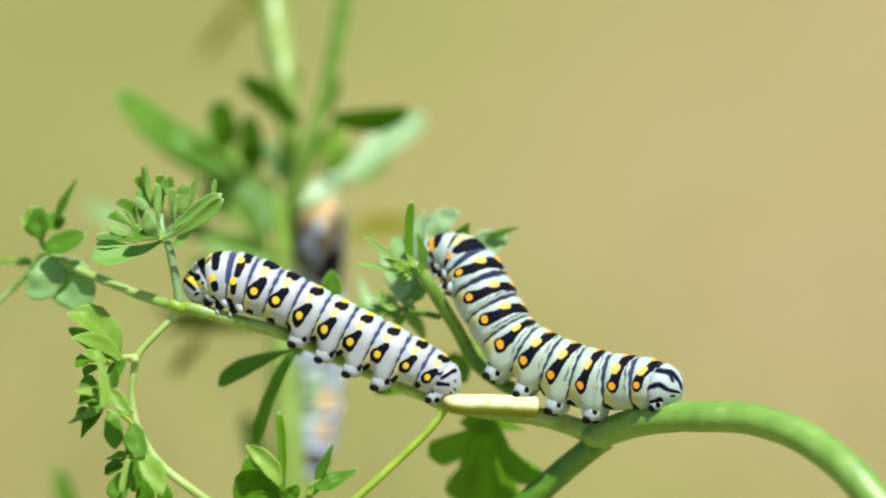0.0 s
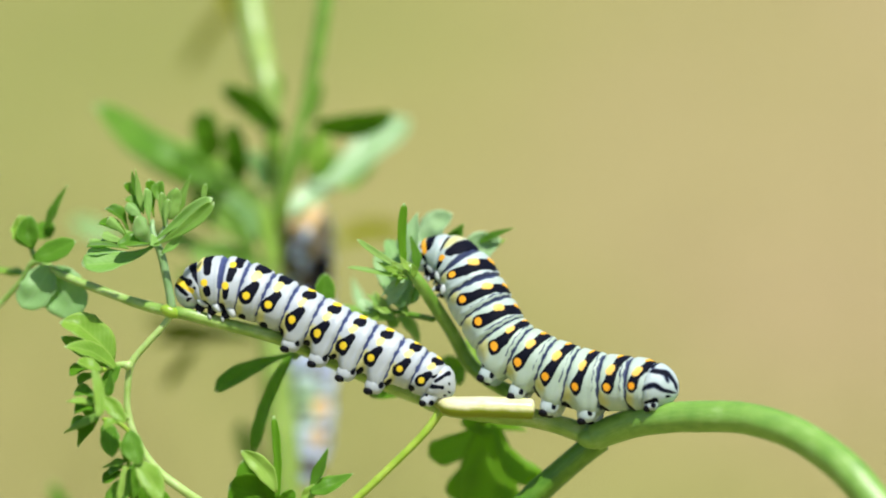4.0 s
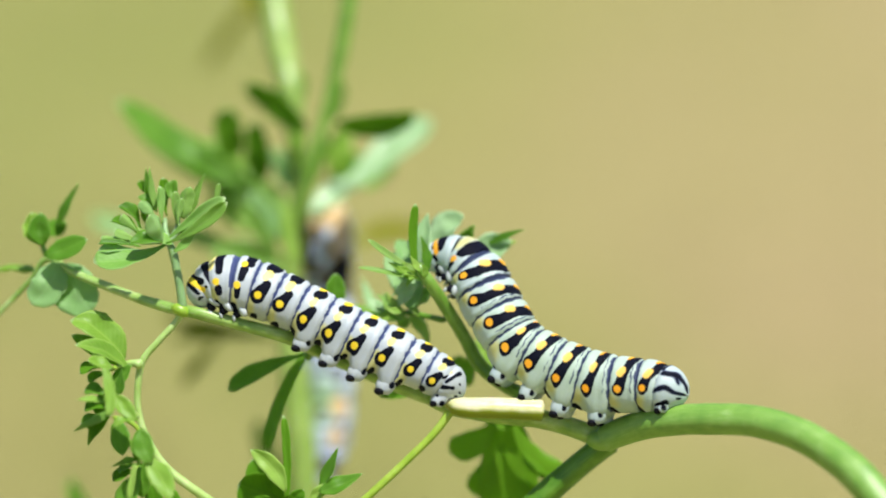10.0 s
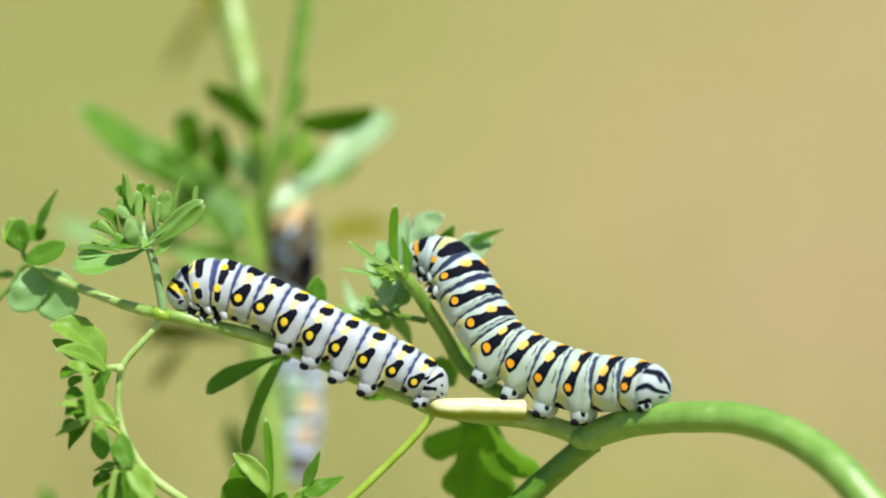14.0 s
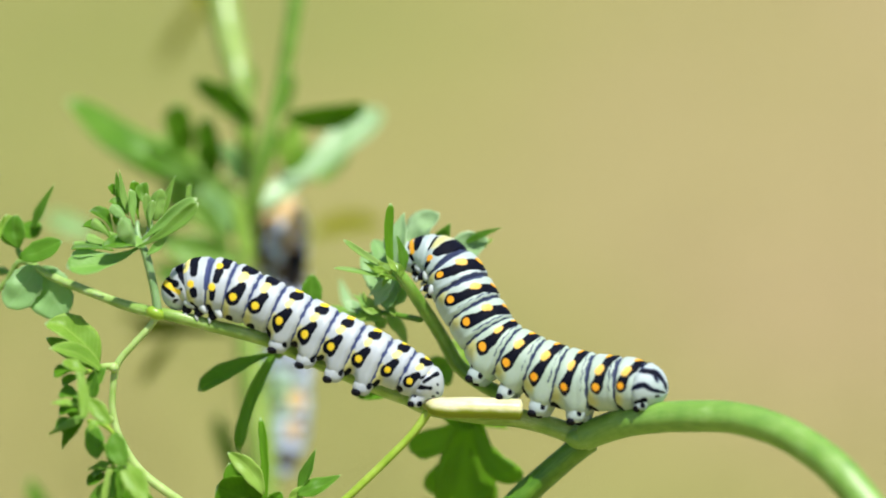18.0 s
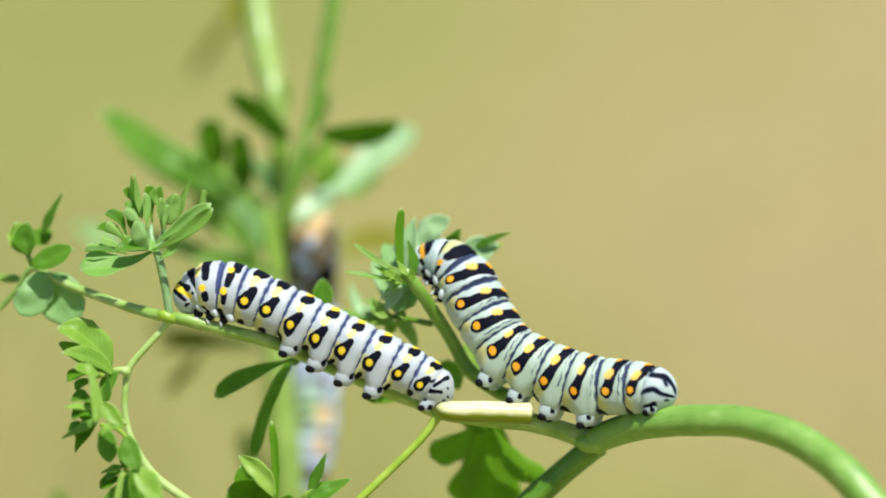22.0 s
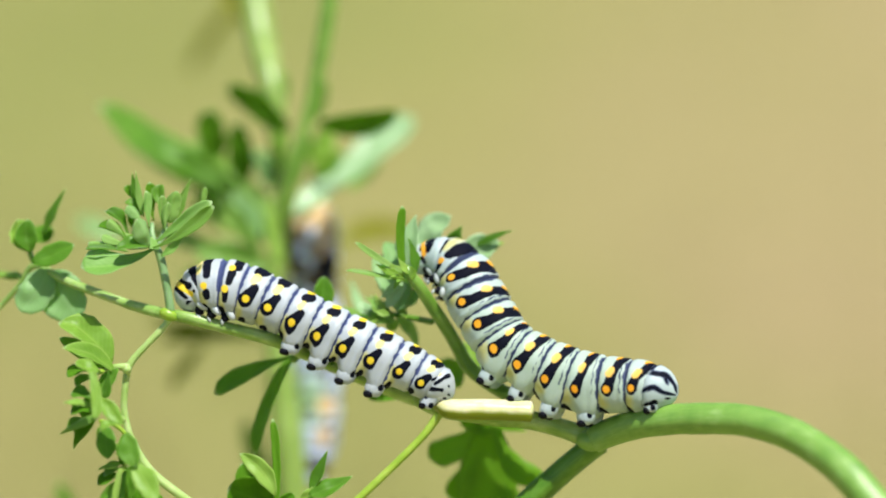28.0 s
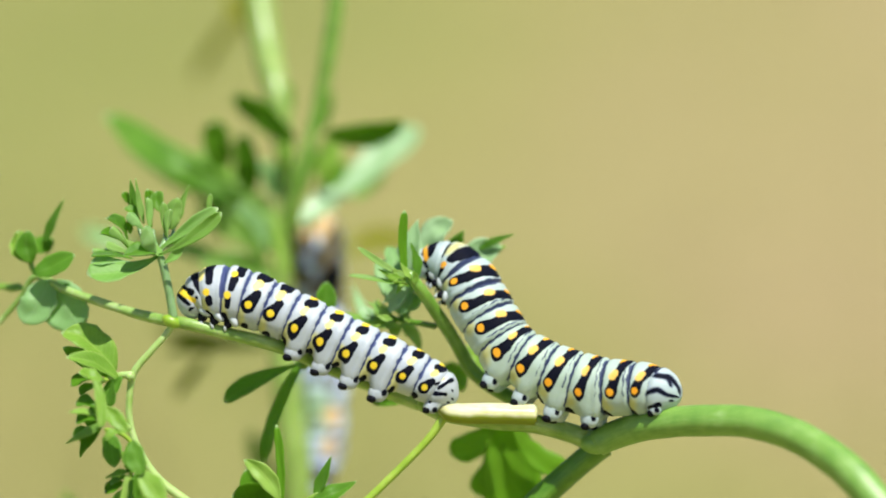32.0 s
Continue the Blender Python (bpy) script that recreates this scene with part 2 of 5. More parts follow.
def stem(name, knots, material, parent, label="", sides=14, per=7, origin=None, ridge=0.05, caps=True):
    """A stem along knots (u, v, depth, radius in sheet units), with ridges along it and closed rounded ends."""
    line = glide(knots, per * (len(knots) - 1) + 1)
    centre = [at(u, v, d) for u, v, d, r in line]
    verts, faces, across, along = [], [], [], []
    run, n = 0.0, len(centre)
    seed = abs(hash((round(knots[0][0]), round(knots[0][1])))) % 97
    for i, c in enumerate(centre):
        t = (centre[min(i + 1, n - 1)] - centre[max(i - 1, 0)]).normalized()
        side = t.cross(AHEAD)
        side = side.normalized() if side.length > 0.05 else t.cross(UP).normalized()
        up = side.cross(t)
        run += (c - centre[i - 1]).length / UNIT if i else 0
        r = max(line[i][3], 0.6) * UNIT
        if caps and i in (0, n - 1):
            r *= 0.55
        for k in range(sides):
            a = 2 * math.pi * k / sides
            w = 1 + ridge * math.cos(a * 5) + 0.02 * noise.noise(Vector((run / 14, math.cos(a) * 1.5, math.sin(a) * 1.5 + seed))) + 0.03 * noise.noise(Vector((run / 40, math.cos(a), math.sin(a) + seed)))
            verts.append(c + (side * math.cos(a) + up * math.sin(a)) * r * w)
            across.append(abs(k / sides - 0.5) * 2)
            along.append(run / 60 + seed)
    for i in range(n - 1):
        for k in range(sides):
            q = (k + 1) % sides
            faces.append((i * sides + k, i * sides + q, (i + 1) * sides + q, (i + 1) * sides + k))
    faces += [tuple(range(sides))[::-1], tuple(range((n - 1) * sides, n * sides))]
    return mesh_part(name, verts, faces, material, parent, label, origin, {"across": across, "along": along})


PROFILES = {
    "spoon": [(0, 0.14), (0.15, 0.22), (0.35, 0.52), (0.55, 0.85), (0.74, 1.0), (0.89, 0.86), (0.97, 0.52), (1, 0.14)],
    "oval": [(0, 0.12), (0.12, 0.5), (0.3, 0.88), (0.48, 1.0), (0.7, 0.88), (0.87, 0.56), (0.96, 0.27), (1, 0.05)],
    "lance": [(0, 0.18), (0.15, 0.6), (0.35, 1.0), (0.55, 0.85), (0.75, 0.5), (0.9, 0.22), (1, 0.03)],
    "strap": [(0, 0.55), (0.2, 0.8), (0.5, 1.0), (0.8, 0.95), (0.93, 0.7), (1, 0.2)],
    "round": [(0, 0.2), (0.1, 0.6), (0.3, 0.95), (0.5, 1.0), (0.72, 0.93), (0.88, 0.68), (0.96, 0.38), (1, 0.08)],
}


def blade_mesh(a, b, width, shape, bend, roll, cup, sag, wave, lift=0.85, rows_=14, cols=8):
    """Closed blade from a to b (sheet places) of that width: cupped, bent sideways, rolled about its length."""
    prof = glide(PROFILES[shape], 60)
    pa, pb = at(*a), at(*b)
    long = pb - pa
    t0 = long.normalized()
    flat = t0.cross(AHEAD).normalized()
    face0 = UP * lift - AHEAD
    face0 = (face0 - t0 * face0.dot(t0)).normalized()
    q = Matrix.Rotation(radians(roll), 3, t0)
    face1 = q @ face0
    side1 = face1.cross(t0)
    if side1.dot(flat) < 0:
        side1 = -side1
    side0 = flat
    width = width * min(1.35, 1 / max(0.5, abs(side1.dot(flat))))
    verts, across, along, under = [], [], [], []
    thick = 0.00011
    for face in (1, -1):
        for i in range(rows_ + 1):
            s = i / rows_
            w = float(np.interp(s, prof[:, 0], prof[:, 1])) * width * UNIT / 2 * (1 + 0.06 * noise.noise(Vector((s * 7, a[0] * 0.37, b[1] * 0.23))))
            c = pa + long * s + side0 * (bend * UNIT * 4 * s * (1 - s)) - face1 * (sag * UNIT * 4 * s * (1 - s))
            for k in range(cols + 1):
                x = 2 * k / cols - 1
                rim = thick * (1 - 0.8 * abs(x)) * (0.5 if i in (0, rows_) else 1)
                lift = cup * abs(x) ** 1.15 * w + wave * w * math.sin(s * 9 + x * 1.5 + a[0]) + 0.22 * w * noise.noise(Vector((s * 3.1, x * 1.3, a[0] * 0.31 + b[1] * 0.17)))
                ragged = 1 + 0.13 * noise.noise(Vector((s * 9, math.copysign(3.1, x) + a[0] * 0.71, b[1] * 0.53)))
                verts.append(c + side1 * (x * w * ragged) + face1 * (lift + face * rim))
                across.append(x)
                along.append(s)
                under.append(0.0 if face > 0 else 1.0)
    faces, half, cn = [], (rows_ + 1) * (cols + 1), cols + 1
    for i in range(rows_):
        for k in range(cols):
            o = i * cn + k
            faces.append((o, o + 1, o + cn + 1, o + cn))
            faces.append((half + o, half + o + cn, half + o + cn + 1, half + o + 1))
        for o, f in ((i * cn, 1), (i * cn + cols, -1)):
            e = (o, o + cn, half + o + cn, half + o)
            faces.append(e[::f])
    for k in range(cols):
        for o, f in ((k, -1), (rows_ * cn + k, 1)):
            e = (o, o + 1, half + o + 1, half + o)
            faces.append(e[::f])
    return verts, faces, across, along, under


def leaf(a, b, width, material, parent, shape="spoon", bend=0, roll=None, cup=0.42, sag=0, wave=0.07, lift=0.85, label="", name="leaf"):
    if roll is None:
        roll = math.sin(a[0] * 1.7 + b[1] * 0.9) * 30
    a, b = (a if len(a) == 3 else (*a, 0)), (b if len(b) == 3 else (*b, 0))
    v, f, across, along, under = blade_mesh(a, b, width, shape, bend, roll, cup, sag, wave, lift)
    return mesh_part(name, v, f, material, parent, label, None, {"across": across, "along": along, "under": under})


def lobed_leaf(lobes, material, parent, label="", origin=None):
    verts, faces, across, along = [], [], [], []
    for a, b, width, shape, bend in lobes:
        v, f, x, y, _ = blade_mesh(a, b, width, shape, bend, 0, 0.12, 4, 0.03, 0.1)
        faces += [tuple(i + len(verts) for i in p) for p in f]
        verts, across, along = verts + v, across + x, along + y
    return mesh_part("lobed_leaf", verts, faces, material, parent, label, origin, {"across": across, "along": along})


def pebble(name, centre, axes, material, parent, label="", rings=8, sides=12, power=1.0):
    """A rounded lump: centre and three half axes as vectors in the world."""
    verts, faces = [], []
    ax, ay, az = axes
    for i in range(rings + 1):
        th = math.pi * i / rings
        for k in range(sides):
            ph = 2 * math.pi * k / sides
            s = math.sin(th) ** power
            verts.append(centre + ax * (s * math.cos(ph)) + ay * (s * math.sin(ph)) + az * math.cos(th))
    for i in range(rings):
        for k in range(sides):
            q = (k + 1) % sides
            faces.append((i * sides + k, (i + 1) * sides + k, (i + 1) * sides + q, i * sides + q))
    return mesh_part(name, verts, faces, material, parent, label)


# ---- ground ----
def ground():
    rings = [0, 0.3, 0.8, 1.5, 2.2, 3, 4, 6, 10, 20, 60, 300, 2500]
    verts, faces, sides = [(0, 0, 0)], [], 48
    for r in rings[1:]:
        for k in range(sides):
            a = 2 * math.pi * k / sides
            x, y = r * math.cos(a), r * math.sin(a)
            h = 0.03 * noise.noise(Vector((x * 0.6, y * 0.6, 0))) * min(1, r / 1.5) if r < 100 else 0
            verts.append((x, y, h))
    for k in range(sides):
        q = (k + 1) % sides
        faces.append((0, 1 + k, 1 + q))
        for i in range(len(rings) - 2):
            o = 1 + i * sides
            faces.append((o + k, o + sides + k, o + sides + q, o + q))
    me = bpy.data.meshes.new("ground")
    me.from_pydata(verts, [], faces)
    me.materials.append(LAWN)
    me.shade_smooth()
    tagged(new("ground", me), "sunlit dry lawn of straw and thin green grass", "lawn", kind="structure")


ground()



def grass():
    """Short dry blades over the lawn in front of and behind the herbs."""
    rng = random.Random(4)
    verts, faces = [], []
    for _ in range(9000):
        x, y = rng.uniform(-1.3, 1.3), rng.uniform(-0.6, 4.2)
        h, lean, a = rng.uniform(0.012, 0.05), rng.uniform(0.2, 1.6), rng.uniform(0, 2 * math.pi)
        w = rng.uniform(0.0012, 0.0028)
        dx, dy = math.cos(a), math.sin(a)
        z = -0.004
        o = len(verts)
        for k, (f, g) in enumerate(((0, 0), (0.5, 0.35), (1, 1))):
            px, py, pz = x + dx * h * lean * g, y + dy * h * lean * g, z + h * f
            ww = w * (1 - 0.9 * f)
            verts += [(px - dy * ww, py + dx * ww, pz), (px + dy * ww, py - dx * ww, pz)]
        faces += [(o, o + 1, o + 3, o + 2), (o + 2, o + 3, o + 5, o + 4)]
    me = bpy.data.meshes.new("grass")
    me.from_pydata(verts, [], faces)
    me.materials.append(BLADE)
    tagged(new("grass", me), "short dry and greenish grass blades on the lawn", "grass", kind="stuff")


grass()


# ---- caterpillars ----
def capsules(x, y, marks, dx=0.0, dy=0.0):
    """Signed reach inside the nearest of some tapered strokes (x0, y0, half width, x1, y1, half width) or round spots (x, y, half width)."""
    best = np.full(x.shape, -20.0)
    for m in marks:
        x0, y0, w0, x1, y1, w1 = m if len(m) == 6 else (*m, *m)
        ax, ay, ex, ey = x - x0 - dx, y - y0 - dy, x1 - x0, y1 - y0
        h = np.clip((ax * ex + ay * ey) / max(ex * ex + ey * ey, 1e-6), 0, 1)
        best = np.maximum(best, w0 + (w1 - w0) * h - np.hypot(ax - ex * h, ay - ey * h))
    return best


FIELDS = ("ink", "dot", "pale", "ring", "cream", "green")


def blank(n, **given):
    return {k: list(given.get(k, np.full(n, -20.0))) for k in FIELDS}


def yellow_marks(g, x, y, a, r, edges, dot_h):
    """White caterpillar: teardrops with a yellow dot, a pale patch and a black one above. x runs along the ring from its front, y upwards."""
    k = r / 47
    span = edges[1] - edges[0]
    d = [15, 15, 13.5, 15, 14, 17, 17, 17, 17, 17, 16, 8][g]
    h = dot_h[g] * r
    side = math.sin(g * 12.9898)
    none = np.full(x.shape, -20.0)
    ink = capsules(x, y, [(d - 0.5, h - 1.5 * k, 12.6 * k, d + 7.5 * k, h + (19.5 + side) * k, 7.0 * k),
                          (d + 4.5 * k, h + 47.5 * k, 8.2 * k, d + 10.5 * k, h + 51.5 * k, 8.8 * k),
                          (d + 3, -0.93 * r, 7.5, d + 5, -0.90 * r, 6.5) if g < 5 else (d - 12, -0.88 * r, 7.0, d - 9, -0.80 * r, 5.6)])
    dot = np.maximum(capsules(x, y, [(d, h, 6.4 * k)]), capsules(x, y, [(d + 3 * k, h + 58.5 * k, 3.2 * k, d + 12 * k, h + 61 * k, 3.0 * k)]))
    pale = capsules(x, y, [(d + 1.5 * k, h + 30.5 * k, 5.8 * k, d + 4.5 * k, h + 36.5 * k, 6.2 * k)])
    ring_w = np.interp(y / r, (-0.9, -0.4, 0.1, 1.0), (0.8, 1.7, 2.5, 3.4))
    wobble = 0.7 * np.sin(y * 0.33 + g * 2.1) + 0.4 * np.sin(y * 0.9 + g)
    ring = ring_w + 0.3 * np.sin(y * 0.6 + g * 3.3) - np.minimum(x + wobble, span - x - wobble)
    cream = capsules(x, y, [(5, -0.26 * r, 8, 5, -0.72 * r, 11)])
    if g == 0:
        ink = capsules(x, y, [(-4, 26, 6, 11, 9, 6.5), (-15, 13, 4, -3, -9, 4.5), (-4, -19, 3.2, 3, -17, 3), (18, -4, 3.2), (20, 44, 4.6, 25, 14, 4.2), (25, 14, 4.2, 29, -4, 2.4), (16, -30, 5)])
        dot, pale, ring = capsules(x, y, [(-11, 20, 4.6, 10, -7, 5.6)]), none, none
    elif g == 1:
        ink = capsules(x, y, [(17, 50, 6.6, 17, 22, 6.4), (15, -10, 7.4, 16, -15, 6.8), (8, -36, 8, 16, -42, 8), (28, -40, 5)])
        dot, pale = capsules(x, y, [(11, 3.5, 6.8)]), capsules(x, y, [(4, 46, 5.4, 3, 30, 5.6)])
        ring = np.where(y > -6, 5.0, 2.2) - (span - x)
    elif g == 2:
        ink = capsules(x, y, [(21, 52, 7.4, 22, 42, 7), (16, 30, 6.6, 15, 13, 6.2), (12, -6, 6, 14, -19, 5.4), (9, -38, 7, 14, -45, 7)])
        dot, pale = capsules(x, y, [(13, 38, 5.4), (10, 0, 6.4)]), none
        ring = np.maximum(np.where(y > -6, 4.4, 2.0) - x, ring_w - (span - x))
    elif g == 10:
        ring = np.where(y > -0.1 * r, 3.0, 1.2) - x
        ink = np.maximum(ink, capsules(x, y, [(30, 4, 2.6, 36, 12, 3)]))
    elif g == 11:
        ink = capsules(x, y, [(3, 1, 3.4, 13, 25, 3.6), (-6, -15, 3.8, 18, -2, 4.2), (33, -2, 3), (24, 12, 2), (30, -14, 3.2)])
        dot, pale, ring, cream = none, capsules(x, y, [(1, 20, 4)]), none, none
    if g > 9:
        cream = none
    return {"ink": ink, "dot": dot, "pale": pale, "ring": ring, "cream": cream, "green": none}


def orange_marks(g, x, y, a, r, edges, dot_h):
    """Pale green caterpillar: slanting black bands, each with an orange dot low down and a paler notch above."""
    span = edges[1] - edges[0]
    none = np.full(x.shape, -20.0)
    d = [0, 0, 17, 20, 18, 19, 15, 15, 20, 17, 13, 0][g]
    h = dot_h[g] * r
    top = 0.93 * r
    lean = [0, 0, 8, 8, 6, 8, 12, 13, 14, 13, 15, 0][g]
    fat = [0, 0, 8.6, 8.2, 8.2, 8.8, 8.6, 8.4, 8.2, 8.2, 7.6, 0][g]
    shift = 5.5 if g < 5 else 2.5
    notch = np.interp(0.47 * r, (h, top), (d, d + lean)) - 2
    ink = capsules(x, y, [(d + 1.5, h - 0.07 * r, 8.6, d + 1, h, 10.8), (d + 1, h, 10.8, d + 6, h + 0.36 * r, fat + 0.6), (d + 6, h + 0.36 * r, fat, d + lean, 0.62 * r, fat - 0.6),
                          (d + lean, 0.62 * r, fat - 0.4, d + lean + 5, top, fat + 1.2)])
    dot = np.maximum(capsules(x, y, [(d, h, 6.6)]), capsules(x, y, [(d + lean - 4, 0.95 * r, 2.8, d + lean, 1.0 * r, 2.4)]))
    pale = capsules(x, y, [(notch - shift, 0.40 * r, 6.4, notch - shift + 3, 0.52 * r, 6.0)])
    wide = np.array([0, 0, 5.4, 3.2, 2.3, 2.4, 3.0, 2.6, 3.2, 3.4, 0, 0])
    after, before = wide[g], wide[g - 1] if g else 0
    ease = np.interp(y / r, (-1, -0.45, 0.1, 0.75, 1.0), (0.35, 0.62, 0.9, 1.1, 0.7))
    wobble = 0.8 * np.sin(y * 0.30 + g * 1.7) + 0.4 * np.sin(y * 0.8 + g)
    ring = np.maximum(after * ease - (span - x - wobble), before * ease - (x + wobble)) if g > 1 else none
    if 2 < g < 10:
        ring = np.maximum(ring, 1.0 * ease - np.abs(span - 8.5 - x - wobble) - np.where(y < -0.35 * r, 3.0, 0.0))
    cream = capsules(x, y, [(7, -0.62 * r, 11)]) * 0.7
    green = np.full(x.shape, [-9, -9, -6, -2, 1, 3, 4, 4, 3, 2, 0, -9][g], float)
    # Black belly spots, with the dark shading there put into the ink too.
    if g in (7, 8, 9, 10):
        ink = np.maximum(ink, capsules(x, y, [(4, -0.92 * r, 5, 8, -0.99 * r, 6)]))
    if g == 0:
        ink = capsules(x, y, [(19, 40, 6.4, 19, 10, 5.4), (8, -2, 3.4, 12, -12, 3), (4, 12, 2.6, 6, 26, 2.6), (12, -24, 5, 16, -22, 5)])
        dot, pale, cream = capsules(x, y, [(8, 38, 4.2, 9, 22, 3.8), (9, 22, 3.8, 12, 5, 5.0)]), none, none
    elif g == 1:
        ink = capsules(x, y, [(2, 36, 2.2, 1, 8, 2.0), (25, 48, 8, 21, 22, 8.4), (21, 22, 8.4, 16, 6, 6.5), (11, -16, 6.5, 11, -34, 5)])
        dot = capsules(x, y, [(10, -6, 6.4)])
        pale, cream = none, capsules(x, y, [(11, 44, 5.6, 7, 18, 5.2)])
        ring = np.where(y > -0.4 * r, 5.4, 3.2) - (span - x)
    elif g == 2:
        ring = np.maximum(ring, np.where(y > -0.4 * r, 4.0, 2.6) - x)
    elif g == 11:
        stripes = capsules(x, y, [(7, 25, 5, 24, 29, 5.2), (24, 29, 5.2, 42, 27, 4.6), (42, 27, 4.6, 51, 15, 4.0), (28, 24, 4, 33, 17, 3), (0, -8, 4.4, 18, 2, 5.6), (18, 2, 5.6, 33, -4, 4.6),
                                   (33, -4, 4.6, 60, 1, 6), (3, 34, 4, 6, 44, 4)])
        ring = stripes
        ink = np.maximum(stripes - 1.6, capsules(x, y, [(8, -33, 5, 24, -24, 5.4), (40, -16, 3)]))
        dot, pale, cream = none, capsules(x, y, [(-4, 8, 4.6)]), none
    return {"ink": ink, "dot": dot, "pale": pale, "ring": ring, "cream": cream, "green": green}


def blurred_marks(g, x, y, a, r, edges, dot_h):
    """The caterpillar behind: lavender with dark bands towards its tail."""
    f = x / (edges[1] - edges[0])
    yy = g + f
    none = np.full(x.shape, -20.0)

    def spot(gc, ac, hg, ha):
        return 10 * (1 - np.hypot((yy - gc) / hg, (a - ac) / ha))

    blot = np.sin(a * 4.0 + f * 5 + g * 1.7) + np.sin(a * 2.3 - f * 4 + g * 2.9)
    fleck = np.sin(a * 4.6 + f * 4 + g * 4.1) + np.sin(a * 3.1 - f * 5 + g * 2.3)
    ink = np.maximum.reduce([spot(8.3, 0.85, 0.6, 0.5), spot(7.6, 1.25, 0.5, 0.3), spot(8.95, 2.75, 0.7, 0.5), 6 * fleck - 11])
    dot = np.maximum.reduce([spot(10.4, 1.25, 0.6, 0.8), spot(10.2, 2.2, 0.4, 0.5), spot(9.65, 1.05, 0.55, 0.3), spot(8.9, 1.2, 0.3, 0.2), spot(2.8, 1.1, 0.45, 0.4),
                             spot(1.6, 1.2, 0.4, 0.35), spot(5.2, 1.1, 0.4, 0.3)])
    speck = np.sin(a * 5.2 + 0.8 * g) * np.sin(yy * 5.6 + a) * 12 - (1 if g > 6 else 30)
    ring = np.maximum.reduce([4 * blot - 5.6, speck, spot(0.1, 1.6, 0.6, 2.0), spot(8.1, 0.9, 0.8, 0.65), spot(9.2, 2.6, 1.0, 0.5)])
    return {"ink": ink, "dot": dot, "pale": none, "ring": ring, "cream": spot(10.4, 1.6, 0.6, 1.1), "green": spot(3.0, 1.9, 0.9, 0.9)}


MARKS = {"yellow": yellow_marks, "orange": orange_marks, "behind": blurred_marks}


